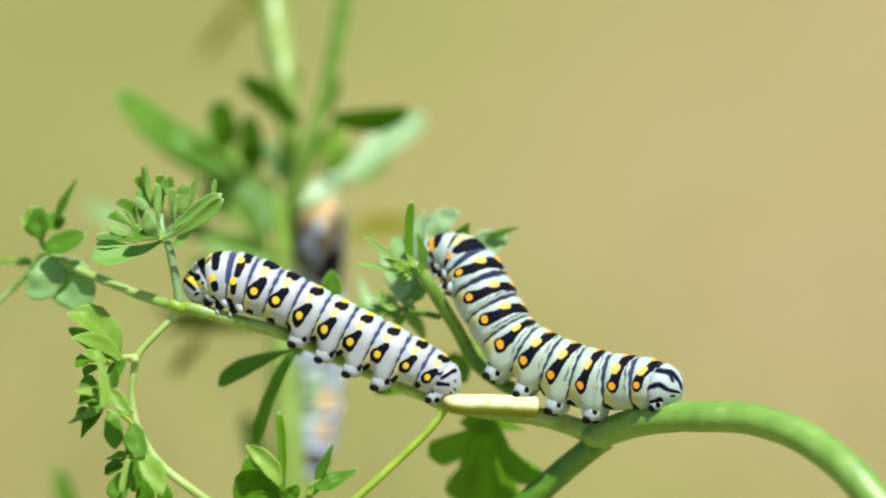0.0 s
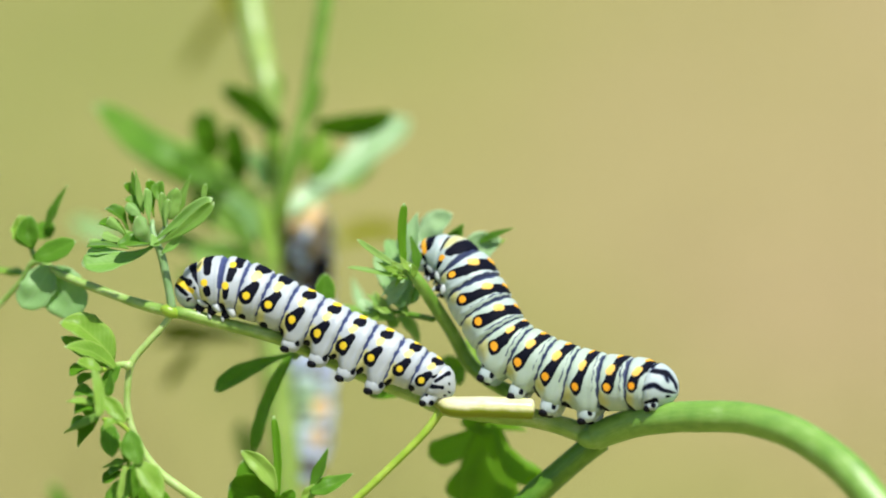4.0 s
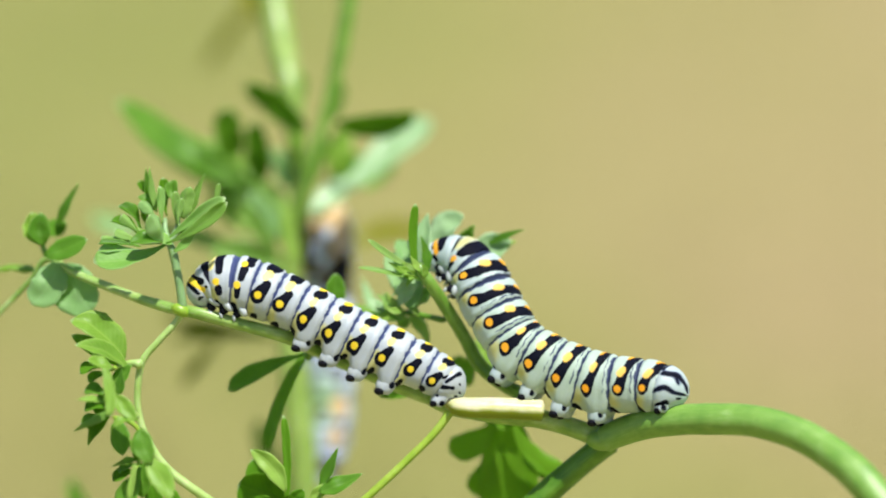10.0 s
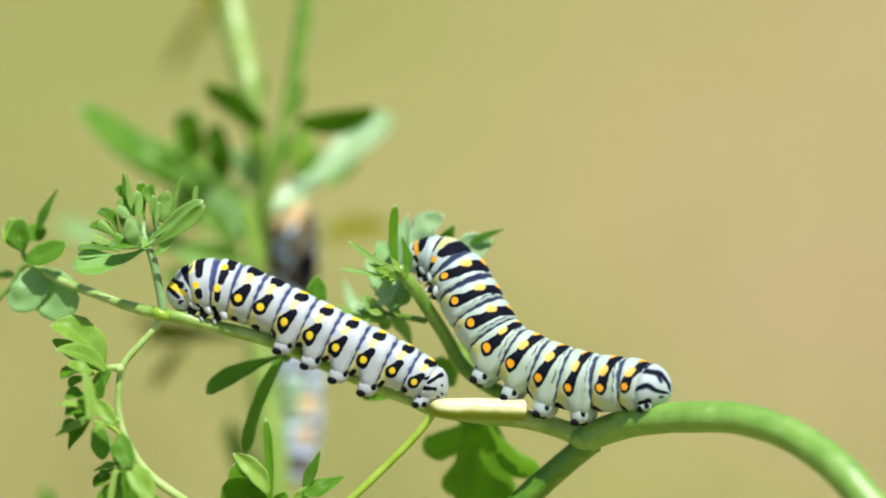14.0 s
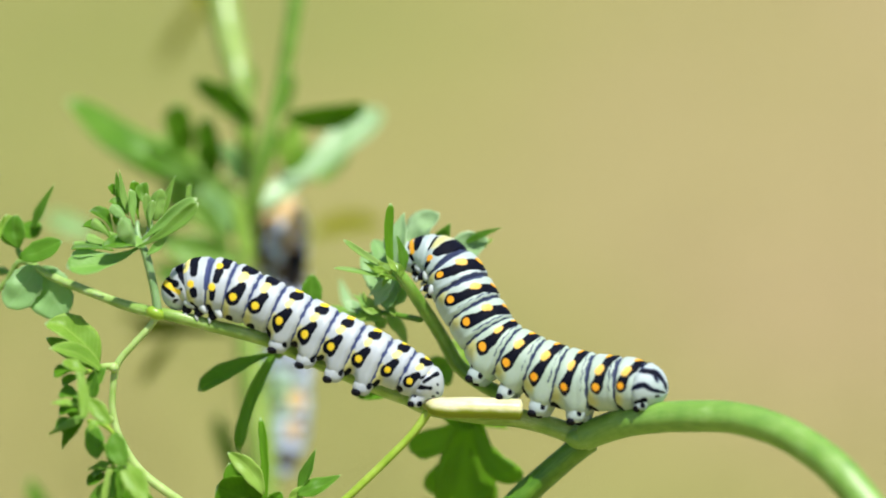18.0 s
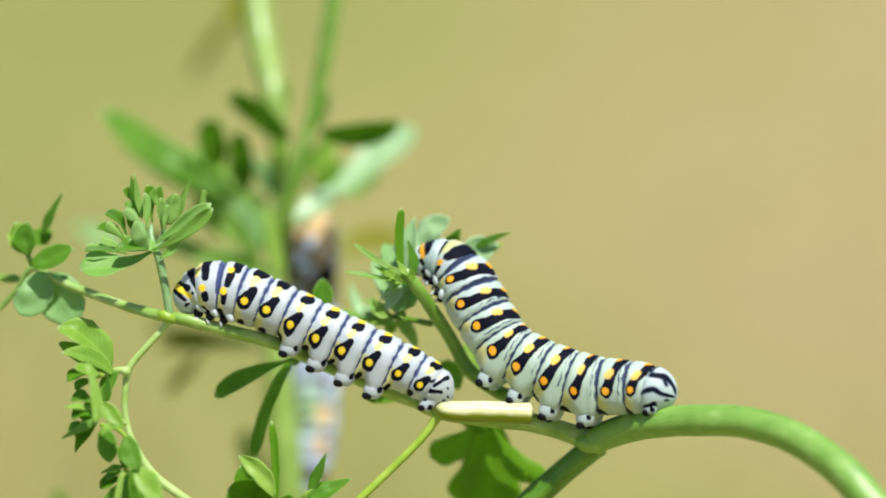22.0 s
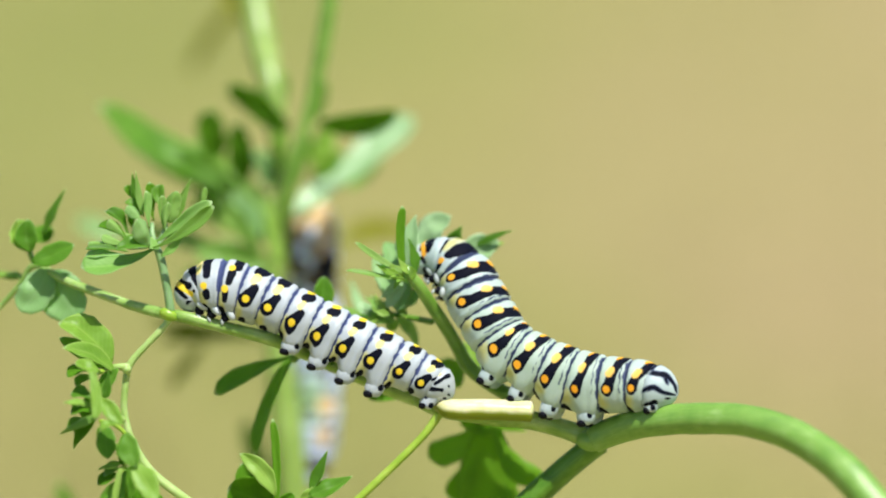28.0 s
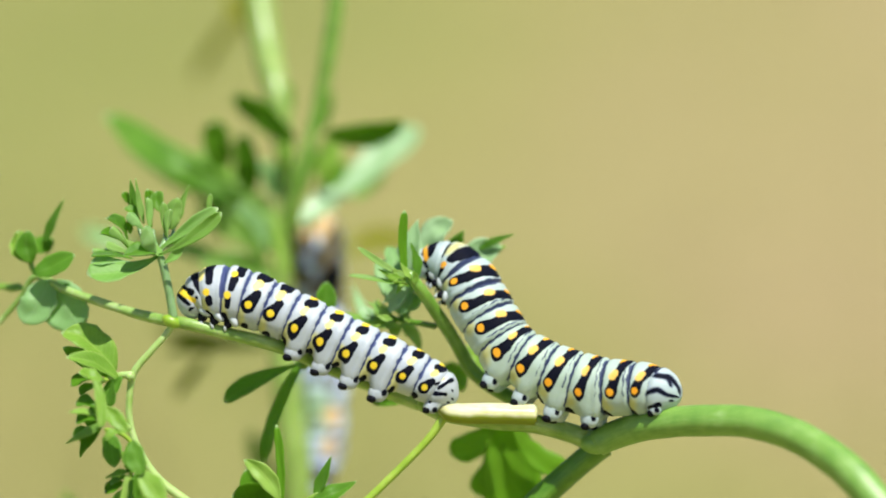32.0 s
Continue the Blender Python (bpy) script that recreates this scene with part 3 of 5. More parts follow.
def caterpillar(label, place, path, bounds, skin, style, bow, dot_h, feet, name="caterpillar"):
    """path: knots (u, v, depth, radius) from head to tail; bounds: where each body ring ends, along the path in sheet units; bow: lean of the rings;
    dot_h: height of each ring's low dot as a share of the radius; feet: for each pair of stub legs its ring, place along it, reach below the belly and size."""
    ob = thing(name, place, label, "caterpillar", "caterpillars on the herb")
    line = glide(path, 900)
    run = np.concatenate([[0], np.cumsum(np.hypot(*np.diff(line[:, :2], axis=0).T))])
    centre = np.array([at(*p[:3]) for p in line])
    ahead = np.array(AHEAD)
    way = np.gradient(centre, axis=0)
    way /= np.linalg.norm(way, axis=1)[:, None]
    sign = -1 if style == "behind" else 1

    def frames(x):
        """Centre, direction, back and flank of the body at some runs along it."""
        c = np.stack([np.interp(x, run, centre[:, i]) for i in range(3)], -1)
        t = np.stack([np.interp(x, run, way[:, i]) for i in range(3)], -1)
        c = c + t * ((np.minimum(x, 0) + np.maximum(x - run[-1], 0)) * UNIT)[..., None]
        back = np.cross(t, ahead) * sign
        back /= np.linalg.norm(back, axis=-1)[..., None]
        return c, t, back, np.cross(t, back) * sign, np.interp(x, run, line[:, 3])

    rows_, sides = (26, 120) if style != "behind" else (10, 48)
    last = len(bounds) - 2
    for g in range(last + 1):
        x0, x1 = bounds[g], bounds[g + 1]
        tail, front = g == last, g == 0
        f = np.linspace(0, 1, rows_ + 1)
        if tail:
            f = 1 - (1 - f) ** 1.6
        ph = np.arange(sides) * 2 * math.pi / sides
        f, ph = np.meshgrid(f, ph, indexing="ij")
        a = np.where(ph <= math.pi, ph, 2 * math.pi - ph)
        x = x0 + (x1 - x0) * f
        mean = np.interp(x, run, line[:, 3])
        fade = np.clip((1 - f) * 2, 0, 1) if tail else 1.0
        c, t, back, flank, r = frames(x - bow * mean * np.sin(ph) * fade)
        edge = np.minimum(f, 1 - f if not tail else f) * (x1 - x0)
        if front:
            edge = (1 - f) * (x1 - x0)
        puff = 1.02 - 0.095 * np.exp(-(edge / 4.5) ** 2) - 0.016 * np.exp(-((f - 0.72) * (x1 - x0) / 4) ** 2)
        if tail:
            puff = puff * np.sqrt(np.clip(1 - np.clip((f - 0.12) / 0.88, 0, 1) ** 2.3, 0.02, 1))
        if front:
            puff = puff * (0.82 + 0.18 * f ** 0.6)
        low = np.maximum(0, -np.cos(a)) ** 2
        flat = 1 + ((-0.10 if g < 5 else -0.04 if g < 7 else 0.07) if style == "orange" else -0.06) * low
        fold = 1 + 0.035 * np.exp(-((a - 2.25) / 0.3) ** 2)
        lumps = np.array([noise.noise(Vector((xx / 11, aa * 2.2, g * 3.1))) for xx, aa in zip(x.ravel(), a.ravel())]).reshape(x.shape) * 0.012 if style != "behind" else 0
        verts = c + (back * (np.cos(ph) * flat)[..., None] + flank * np.sin(ph)[..., None]) * (r * puff * (fold + lumps) * UNIT)[..., None]
        for ring_, along, reach, big in feet:
            if g in (ring_, ring_ + 1) and ring_ < last:
                swell = np.exp(-np.abs((x - bounds[ring_] - along) / ((18.5 if style == "yellow" else 16) * big)) ** 3 - np.abs((a - 2.62) / 0.46) ** 2.6)
                verts = verts - back * (swell * (reach - r) * (0.88 if style == "yellow" else 0.62) * UNIT)[..., None] + flank * (swell * np.sign(np.sin(ph)) * 2.5 * UNIT)[..., None]
        marks = MARKS[style](g, x - x0, np.cos(a) * mean, a, float(mean.mean()), (x0, x1), dot_h)
        for ring_, along, reach, big in feet:
            if g in (ring_, ring_ + 1) and ring_ < last:
                xa, ya, rm = x - bounds[ring_] - along, np.cos(a) * mean, float(mean.mean())
                spots = [(10, -0.74 * rm, 4.0, 10.5, -0.79 * rm, 4.2)] if style == "yellow" else [(-9, -0.84 * rm, 3.0)]
                marks["ink"] = np.maximum(marks["ink"], capsules(xa, ya, spots if style != "behind" else []))
        faces = [(i * sides + k, i * sides + (k + 1) % sides, (i + 1) * sides + (k + 1) % sides, (i + 1) * sides + k) for i in range(rows_) for k in range(sides)]
        faces += [tuple(range(sides))[::-1], tuple(range(rows_ * sides, (rows_ + 1) * sides))]
        mesh_part("tail_ring" if tail else "body_ring", verts.reshape(-1, 3), faces, skin, ob, "", None, {k: v.ravel() for k, v in marks.items()})

    def spot_frame(x):
        c, t, back, flank, r = frames(np.array([float(x)]))
        return Vector(c[0]), Vector(t[0]), Vector(back[0]), Vector(flank[0]), float(r[0])

    # head: a rounded capsule with black stripes, tucked against the stem
    c, t, back, flank, r = spot_frame(0)
    hr = r * UNIT
    rings, sd = 24, 48
    verts, xs, ys = [], [], []
    hc = c + t * (hr * 0.15) - back * (hr * 0.18)
    for i in range(rings + 1):
        th = math.pi * i / rings
        for k in range(sd):
            ph = 2 * math.pi * k / sd
            d_, s_, l_ = math.sin(th) * math.cos(ph), math.sin(th) * math.sin(ph), math.cos(th)
            verts.append(hc + back * (d_ * hr * 1.08) + flank * (s_ * hr) - t * (l_ * hr * 0.95))
            xs.append(r * (0.15 - l_ * 0.95))
            ys.append(r * (d_ * 1.08 - 0.18))
    xs, ys = np.array(xs), np.array(ys)
    if style == "behind":
        head_marks = blank(len(verts))
    else:
        m = MARKS[style](0, xs, ys, np.arccos(np.clip(ys / r, -1, 1)), r, (0, bounds[1]), dot_h)
        head_marks = blank(len(verts), ink=m["ink"], dot=m["dot"])
    faces = [(i * sd + k, (i + 1) * sd + k, (i + 1) * sd + (k + 1) % sd, i * sd + (k + 1) % sd) for i in range(rings) for k in range(sd)]
    mesh_part("head", verts, faces, skin, ob, "striped black, white and yellow head", None, head_marks)

    # three pairs of small pointed true legs behind the head
    for g in range(3):
        c, t, back, flank, r = spot_frame(bounds[g] + (bounds[g + 1] - bounds[g]) * (0.62 if style == "yellow" else 0.5))
        for near in (1, -1):
            root = c - back * (r * 0.84 * UNIT) + flank * (near * r * 0.50 * UNIT)
            reach = UNIT * (11 if style == "yellow" else 10)
            leg = pebble("leg", root - back * (reach * 0.45) - t * (reach * 0.25), (t * (reach * 0.65) - back * (reach * 0.3), flank * (reach * 0.6), back * (reach * 0.85) + t * (reach * 0.35)), INK, ob, "small black leg", 10, 14, 1.2)
            pebble("joint", root + back * (reach * 0.15) + t * (reach * 0.45) + flank * (near * reach * 0.55), (t * (reach * 0.9) - back * (reach * 0.5), flank * (reach * 0.7), back * (reach * 0.75)), FOOT, leg, "white joint", 10, 14)
            pebble("claw", root - back * (reach * 1.3) - t * (reach * 0.6), (t * (reach * 0.35) - back * (reach * 0.3), flank * (reach * 0.35), back * (reach * 0.55)), FOOT, leg, "pale claw", 6, 10)
    # stub legs: a short white bulb with a black spot on its flank and a black sole
    for g, along, reach, big in feet:
        c, t, back, flank, r = spot_frame(bounds[g] + along)
        for near in (1, -1):
            vs, px, py, rg, sd = [], [], [], 18, 24
            for i in range(rg + 1):
                h = i / rg
                wide = float(np.interp(h, (0, 0.25, 0.5, 0.72, 0.86, 0.95, 1), (15, 16.5, 16.5, 16.5, 15.2, 11, 3))) * big
                drop = r * 0.30 + (reach - r * 0.30) * h
                mid = c - back * (drop * UNIT) + flank * (near * r * 0.46 * UNIT) - t * (3 * h * UNIT)
                for k in range(sd):
                    b = 2 * math.pi * k / sd
                    vs.append(mid + t * (math.sin(b) * wide * UNIT) + flank * (near * math.cos(b) * wide * 0.85 * UNIT))
                    px.append(math.sin(b) * wide if math.cos(b) > 0 else 60)
                    py.append(-drop)
            fs = [(i * sd + k, i * sd + (k + 1) % sd, (i + 1) * sd + (k + 1) % sd, (i + 1) * sd + k) for i in range(rg) for k in range(sd)] + [tuple(range(rg * sd, (rg + 1) * sd))]
            ink = capsules(np.array(px), np.array(py), [(9 * big, -reach * 0.66, 4.2 * big, 10 * big, -reach * 0.72, 4.2 * big)] if g < last and style == "yellow" else [(9 * big, -reach * 0.74, 4.2, 10 * big, -reach * 0.79, 4.0), (-9 * big, -reach * 0.62, 3.4)])
            bulb = mesh_part("proleg", vs, fs, skin, ob, "white stub leg", None, blank(len(vs), ink=ink))
            sole = c - back * ((reach - 3.5) * UNIT) + flank * (near * r * 0.48 * UNIT) - t * (7 * big * UNIT)
            pebble("sole", sole, (t * (9.5 * big * UNIT) + back * (2 * UNIT), flank * (near * 14 * big * UNIT), back * (8 * UNIT)), INK, bulb, "black sole", 8, 14)
    return ob


LEFT_PATH = [(330, 511, 0, 30), (352, 504, 0, 43), (388, 503, 0, 51), (430, 513, 0, 52), (475, 531, 0, 50), (520, 551, 0, 48), (565, 572, 0, 47),
             (610, 594, 0, 46), (655, 616, 0, 46), (700, 637, 0, 44), (745, 660, 0, 41), (778, 681, 0, 34), (799, 697, 0, 22)]
LEFT_BOUNDS = [0, 26, 65, 101, 144, 190, 240, 291, 344, 398, 443, 478, 518]
LEFT_DOTS = [0, 0, 0, -0.13, -0.14, -0.28, -0.34, -0.34, -0.31, -0.24, -0.26, 0]
RIGHT_PATH = [(745, 450, 6.5, 26), (770, 450, 6, 36), (798, 460, 5.3, 45), (822, 489, 4.5, 54), (843, 530, 3.5, 57), (868, 573, 2.4, 56), (891, 606, 1.6, 55), (928, 630, 0.6, 52),
              (978, 653, -0.6, 52), (1030, 670, -1.8, 52), (1080, 676, -3.2, 48), (1130, 679, -4.7, 45), (1168, 687, -6.0, 40), (1197, 697, -7.0, 31)]
RIGHT_BOUNDS = [0, 40, 74, 120, 168, 214, 264, 316, 366, 424, 472, 506, 554]
RIGHT_DOTS = [0, 0, -0.33, -0.40, -0.31, -0.29, -0.29, -0.31, -0.30, -0.18, -0.12, 0]

BASE_BEHIND = Vector((-0.02, 0.21, 0.0))
BASE_FRONT = Vector((0.085, 0.11, 0.0))
left_cat = caterpillar("plump white caterpillar with black patches and yellow dots, gripping the twig", at(560, 600, 0), LEFT_PATH, LEFT_BOUNDS,
                       SKIN_YELLOW, "yellow", 0.08, LEFT_DOTS, [(5, 31, 69, 1.05), (6, 37, 73, 1.05), (7, 41, 74, 1.05), (8, 42, 73, 1.05), (11, 10, 46, 0.8)])
right_cat = caterpillar("pale green caterpillar with black bands and orange dots on a stalk", at(980, 660, 0), RIGHT_PATH, RIGHT_BOUNDS,
                        SKIN_ORANGE, "orange", 0.0, RIGHT_DOTS, [(5, 31, 77, 1.0), (6, 31, 77, 0.95), (7, 35, 81, 1.05), (8, 39, 76, 1.05), (11, 16, 43, 0.8)])

# ---- the herb in front ----
herb = thing("herb_plant", BASE_FRONT, "fresh green herb with a bowed stem, lobed leaves and feeding caterpillars", "plant")
stem("main_stem", [(2000, 5600, 30, 40), (1990, 4000, 26, 40), (1900, 2200, 14, 39), (1760, 1400, -26, 38), (1640, 1060, -30, 33), (1530, 872, -25, 31), (1430, 783, -18, 29),
                   (1330, 744, -13, 28), (1235, 738, -9, 27.5), (1150, 743, -5, 27), (1090, 758, -1.5, 26), (1046, 777, 0, 24)], STEM_MAIN, herb, "thick bowed pale green stem", 28, 10, ridge=0.012)
stem("side_stem", [(1062, 774, 2, 24), (1030, 800, 3, 22), (985, 838, 4, 22), (930, 888, 5, 23), (850, 970, 6, 22), (740, 1080, 10, 14)], STEM_DEEP, herb, "dark green stem below the fork", 16)
stem("branch", [(1052, 778, 0.5, 21), (1020, 763, 1.5, 18), (980, 750, 2, 17), (935, 739, 1.5, 17), (860, 731, 1, 17), (780, 718, 2, 16), (735, 698, 4, 15)], STEM_LIGHT, herb, "thin green branch", 14)
stem("branch", [(745, 704, 5, 14), (690, 682, 5.5, 15), (640, 662, 5, 14), (560, 628, 4.5, 13), (490, 598, 0.5, 12), (400, 574, -1, 11), (330, 556, -1, 11), (296, 549, 0, 10)], STEM_LIGHT, herb, "thin yellow-green branch", 14)
stem("sheath", [(770, 711, 0.5, 7), (781, 716, -0.6, 13), (800, 721, -1.6, 17.5), (860, 722, -1.8, 18.5), (915, 724, -1.8, 19), (943, 726, -1.8, 18.5)], SHEATH, herb, "cream and yellow leaf sheath")
stem("petiole", [(782, 718, 0, 9), (752, 762, 0, 7), (700, 815, 0, 7), (622, 888, 0, 7), (560, 940, 2, 7), (500, 955, 3, 7)], STEM_LIME, herb, "slender yellow-green stalk")
stem("stalk", [(915, 702, 4, 13), (868, 676, 6.5, 13), (829, 644, 7.5, 13), (801, 594, 6.5, 12), (768, 542, 3.5, 11.5), (738, 497, 1, 10.5), (716, 466, 1, 8)], STEM, herb, "green stalk under the climbing caterpillar")
stem("stalk_twig", [(768, 566, 7, 6), (730, 558, 8, 5), (690, 552, 10, 5), (625, 560, 14, 4)], STEM_DEEP, herb, "dark thin twig")
lobed = lobed_leaf([((862, 728, 16), (848, 1010, 20), 112, "oval", 4), ((850, 742, 15.6), (756, 806, 17), 54, "spoon", 10), ((866, 740, 14), (956, 852, 14), 46, "spoon", -20),
                    ((850, 790, 17.5), (795, 880, 20), 52, "spoon", 4), ((862, 800, 17.2), (905, 900, 20), 40, "spoon", 4), ((812, 744, 15.4), (890, 750, 15.4), 44, "oval", 0),
                    ((858, 738, 14.5), (930, 760, 14.5), 22, "lance", 0)], LOBE, herb, "dark green lobed leaf hanging below the branch", at(845, 745, 15))

# top of the stalk beside the climbing caterpillar's head
for a, b, w, m, sh, be in [
    ((712, 470, 2), (712, 360, 1), 16, DEEP_SHADE, "strap", 5), ((714, 478, 1), (629, 424, -1), 11, FRESH, "strap", 3), ((708, 494, 1), (612, 474, 0), 8.5, FRESH, "strap", -2),
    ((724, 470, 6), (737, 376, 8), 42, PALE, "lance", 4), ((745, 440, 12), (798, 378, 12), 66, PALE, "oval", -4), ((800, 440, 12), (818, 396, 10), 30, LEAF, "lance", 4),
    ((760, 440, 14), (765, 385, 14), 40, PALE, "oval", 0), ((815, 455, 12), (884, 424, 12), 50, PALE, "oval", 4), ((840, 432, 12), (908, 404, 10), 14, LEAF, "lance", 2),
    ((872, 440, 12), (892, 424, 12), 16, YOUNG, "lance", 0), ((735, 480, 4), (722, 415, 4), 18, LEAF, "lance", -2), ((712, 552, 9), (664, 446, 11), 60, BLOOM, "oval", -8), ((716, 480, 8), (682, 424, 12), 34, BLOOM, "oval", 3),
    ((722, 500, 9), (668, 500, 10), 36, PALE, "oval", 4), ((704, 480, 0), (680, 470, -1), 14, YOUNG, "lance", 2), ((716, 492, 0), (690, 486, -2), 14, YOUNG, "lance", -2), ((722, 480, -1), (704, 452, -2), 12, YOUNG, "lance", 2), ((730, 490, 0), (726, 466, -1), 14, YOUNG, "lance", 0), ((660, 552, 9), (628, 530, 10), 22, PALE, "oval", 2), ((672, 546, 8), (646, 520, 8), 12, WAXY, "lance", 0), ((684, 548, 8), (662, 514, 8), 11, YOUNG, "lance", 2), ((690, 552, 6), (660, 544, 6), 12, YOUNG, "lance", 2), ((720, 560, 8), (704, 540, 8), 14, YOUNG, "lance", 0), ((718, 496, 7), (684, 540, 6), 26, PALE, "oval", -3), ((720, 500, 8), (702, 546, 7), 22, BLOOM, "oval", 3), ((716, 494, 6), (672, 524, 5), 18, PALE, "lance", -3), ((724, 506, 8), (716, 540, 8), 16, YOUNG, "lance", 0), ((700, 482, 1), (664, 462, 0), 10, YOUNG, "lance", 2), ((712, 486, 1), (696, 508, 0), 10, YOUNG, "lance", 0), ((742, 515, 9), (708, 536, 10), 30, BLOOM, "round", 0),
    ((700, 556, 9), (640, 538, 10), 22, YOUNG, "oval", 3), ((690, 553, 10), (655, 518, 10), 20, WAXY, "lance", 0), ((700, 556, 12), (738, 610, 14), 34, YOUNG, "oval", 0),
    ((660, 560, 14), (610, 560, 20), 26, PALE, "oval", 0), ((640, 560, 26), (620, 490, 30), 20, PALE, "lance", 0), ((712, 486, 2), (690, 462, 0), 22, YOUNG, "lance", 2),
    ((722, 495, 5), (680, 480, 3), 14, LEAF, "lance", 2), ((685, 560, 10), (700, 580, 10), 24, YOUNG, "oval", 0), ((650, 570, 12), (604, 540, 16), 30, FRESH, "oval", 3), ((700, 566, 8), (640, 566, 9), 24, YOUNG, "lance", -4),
    # Third blade is added as a dark stand-in for the branch's shaded stretch.
    ((820, 640, 16), (790, 670, 18), 60, LEAF, "oval", 0), ((835, 650, 14), (880, 690, 14), 44, LEAF, "oval", -4), ((775, 700, 12), (646, 694, 11), 40, DEEP_SHADE, "spoon", -10),
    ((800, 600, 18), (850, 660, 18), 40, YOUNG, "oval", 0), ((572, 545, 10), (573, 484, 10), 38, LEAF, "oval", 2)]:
    leaf(a, b, w, m, herb, sh, be, lift=0.0 if m is DEEP_SHADE else 0.85)

# low leaves by the stalk that loops below
stem("low_stalk", [(500, 955, 3, 7), (492, 920, 2, 6), (488, 880, 1, 5), (484, 850, 0, 4)], STEM, herb)
stem("low_stalk", [(500, 955, 3, 6), (525, 905, 2, 6), (552, 866, 0, 5)], STEM, herb)
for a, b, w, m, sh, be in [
    ((487, 885, 0), (481, 736, 0), 15, DEEP_SHADE, "strap", -4), ((486, 872, -2), (423, 797, -2), 34, YOUNG, "oval", -9), ((486, 890, 3), (402, 858, 3), 84, DEEP_SHADE, "round", 0),
    ((470, 880, 3), (425, 815, 4), 50, DEEP_SHADE, "oval", 6), ((548, 868, 0), (578, 792, 0), 22, LEAF, "lance", -3), ((545, 872, -1), (622, 838, -1), 30, LEAF, "lance", -4),
    ((492, 892, 0), (518, 868, 0), 26, DEEP_SHADE, "oval", 0), ((530, 885, 0), (560, 858, 0), 22, YOUNG, "oval", 0)]:
    leaf(a, b, w, m, herb, sh, be, 0 if m is DEEP_SHADE else None, lift=-0.3 if m is DEEP_SHADE else 0.85)

# blade that hangs behind the branch
blade_pivot = at(522, 618, 8)
blade = stem("hanging_stalk", [(530, 612, 8, 8), (522, 622, 8, 9), (512, 634, 8, 8)], STEM_DEEP, herb, "", origin=blade_pivot)
leaf((520, 624, 8), (375, 692, 8), 34, LEAF, blade, "spoon", -6, 0)
leaf((516, 622, 9), (446, 800, 11), 23, LEAF, blade, "strap", -10, 15)

# tip of the branch: bud and round leaves
tip_pivot = at(300, 551, 0)
tip = stem("branch_tip", [(304, 552, 0, 9.5), (272, 544, 1, 10), (235, 533, 2.2, 9), (200, 520, 3.4, 8), (150, 500, 5, 8), (110, 483, 6.5, 7), (62, 458, 8.5, 6), (30, 498, 10, 5), (-40, 570, 12, 5)], TWIG, herb,
           "twig at the end of the branch, flecks of sun and shade in its colour", origin=tip_pivot)
stem("bud_stalk", [(66, 462, 9, 6), (56, 440, 9, 5), (54, 425, 9, 5)], STEM, tip)
for a, b, w, m, sh, be, cu in [
    ((54, 434, 9), (34, 376, 9), 46, YOUNG, "oval", 6, 0.7), ((56, 434, 8), (52, 376, 8), 40, LEAF, "oval", 6, 0.7), ((80, 402, 13), (120, 323, 11), 18, LEAF, "lance", 0, 0.3),
    ((60, 415, 13), (96, 392, 15), 34, DEEP_SHADE, "oval", 0, 0.2), ((58, 453, 5), (134, 424, 4), 40, LEAF, "oval", -3, 0.3), ((86, 468, 7), (36, 540, 6), 62, BLOOM, "round", 4, 0.12),
    ((92, 470, 8), (140, 554, 6), 82, BLOOM, "round", -6, 0.12), ((40, 480, 11), (-30, 478, 15), 34, YOUNG, "oval", 0, 0.3)]:
    leaf(a, b, w, m, tip, sh, be, None, cu)

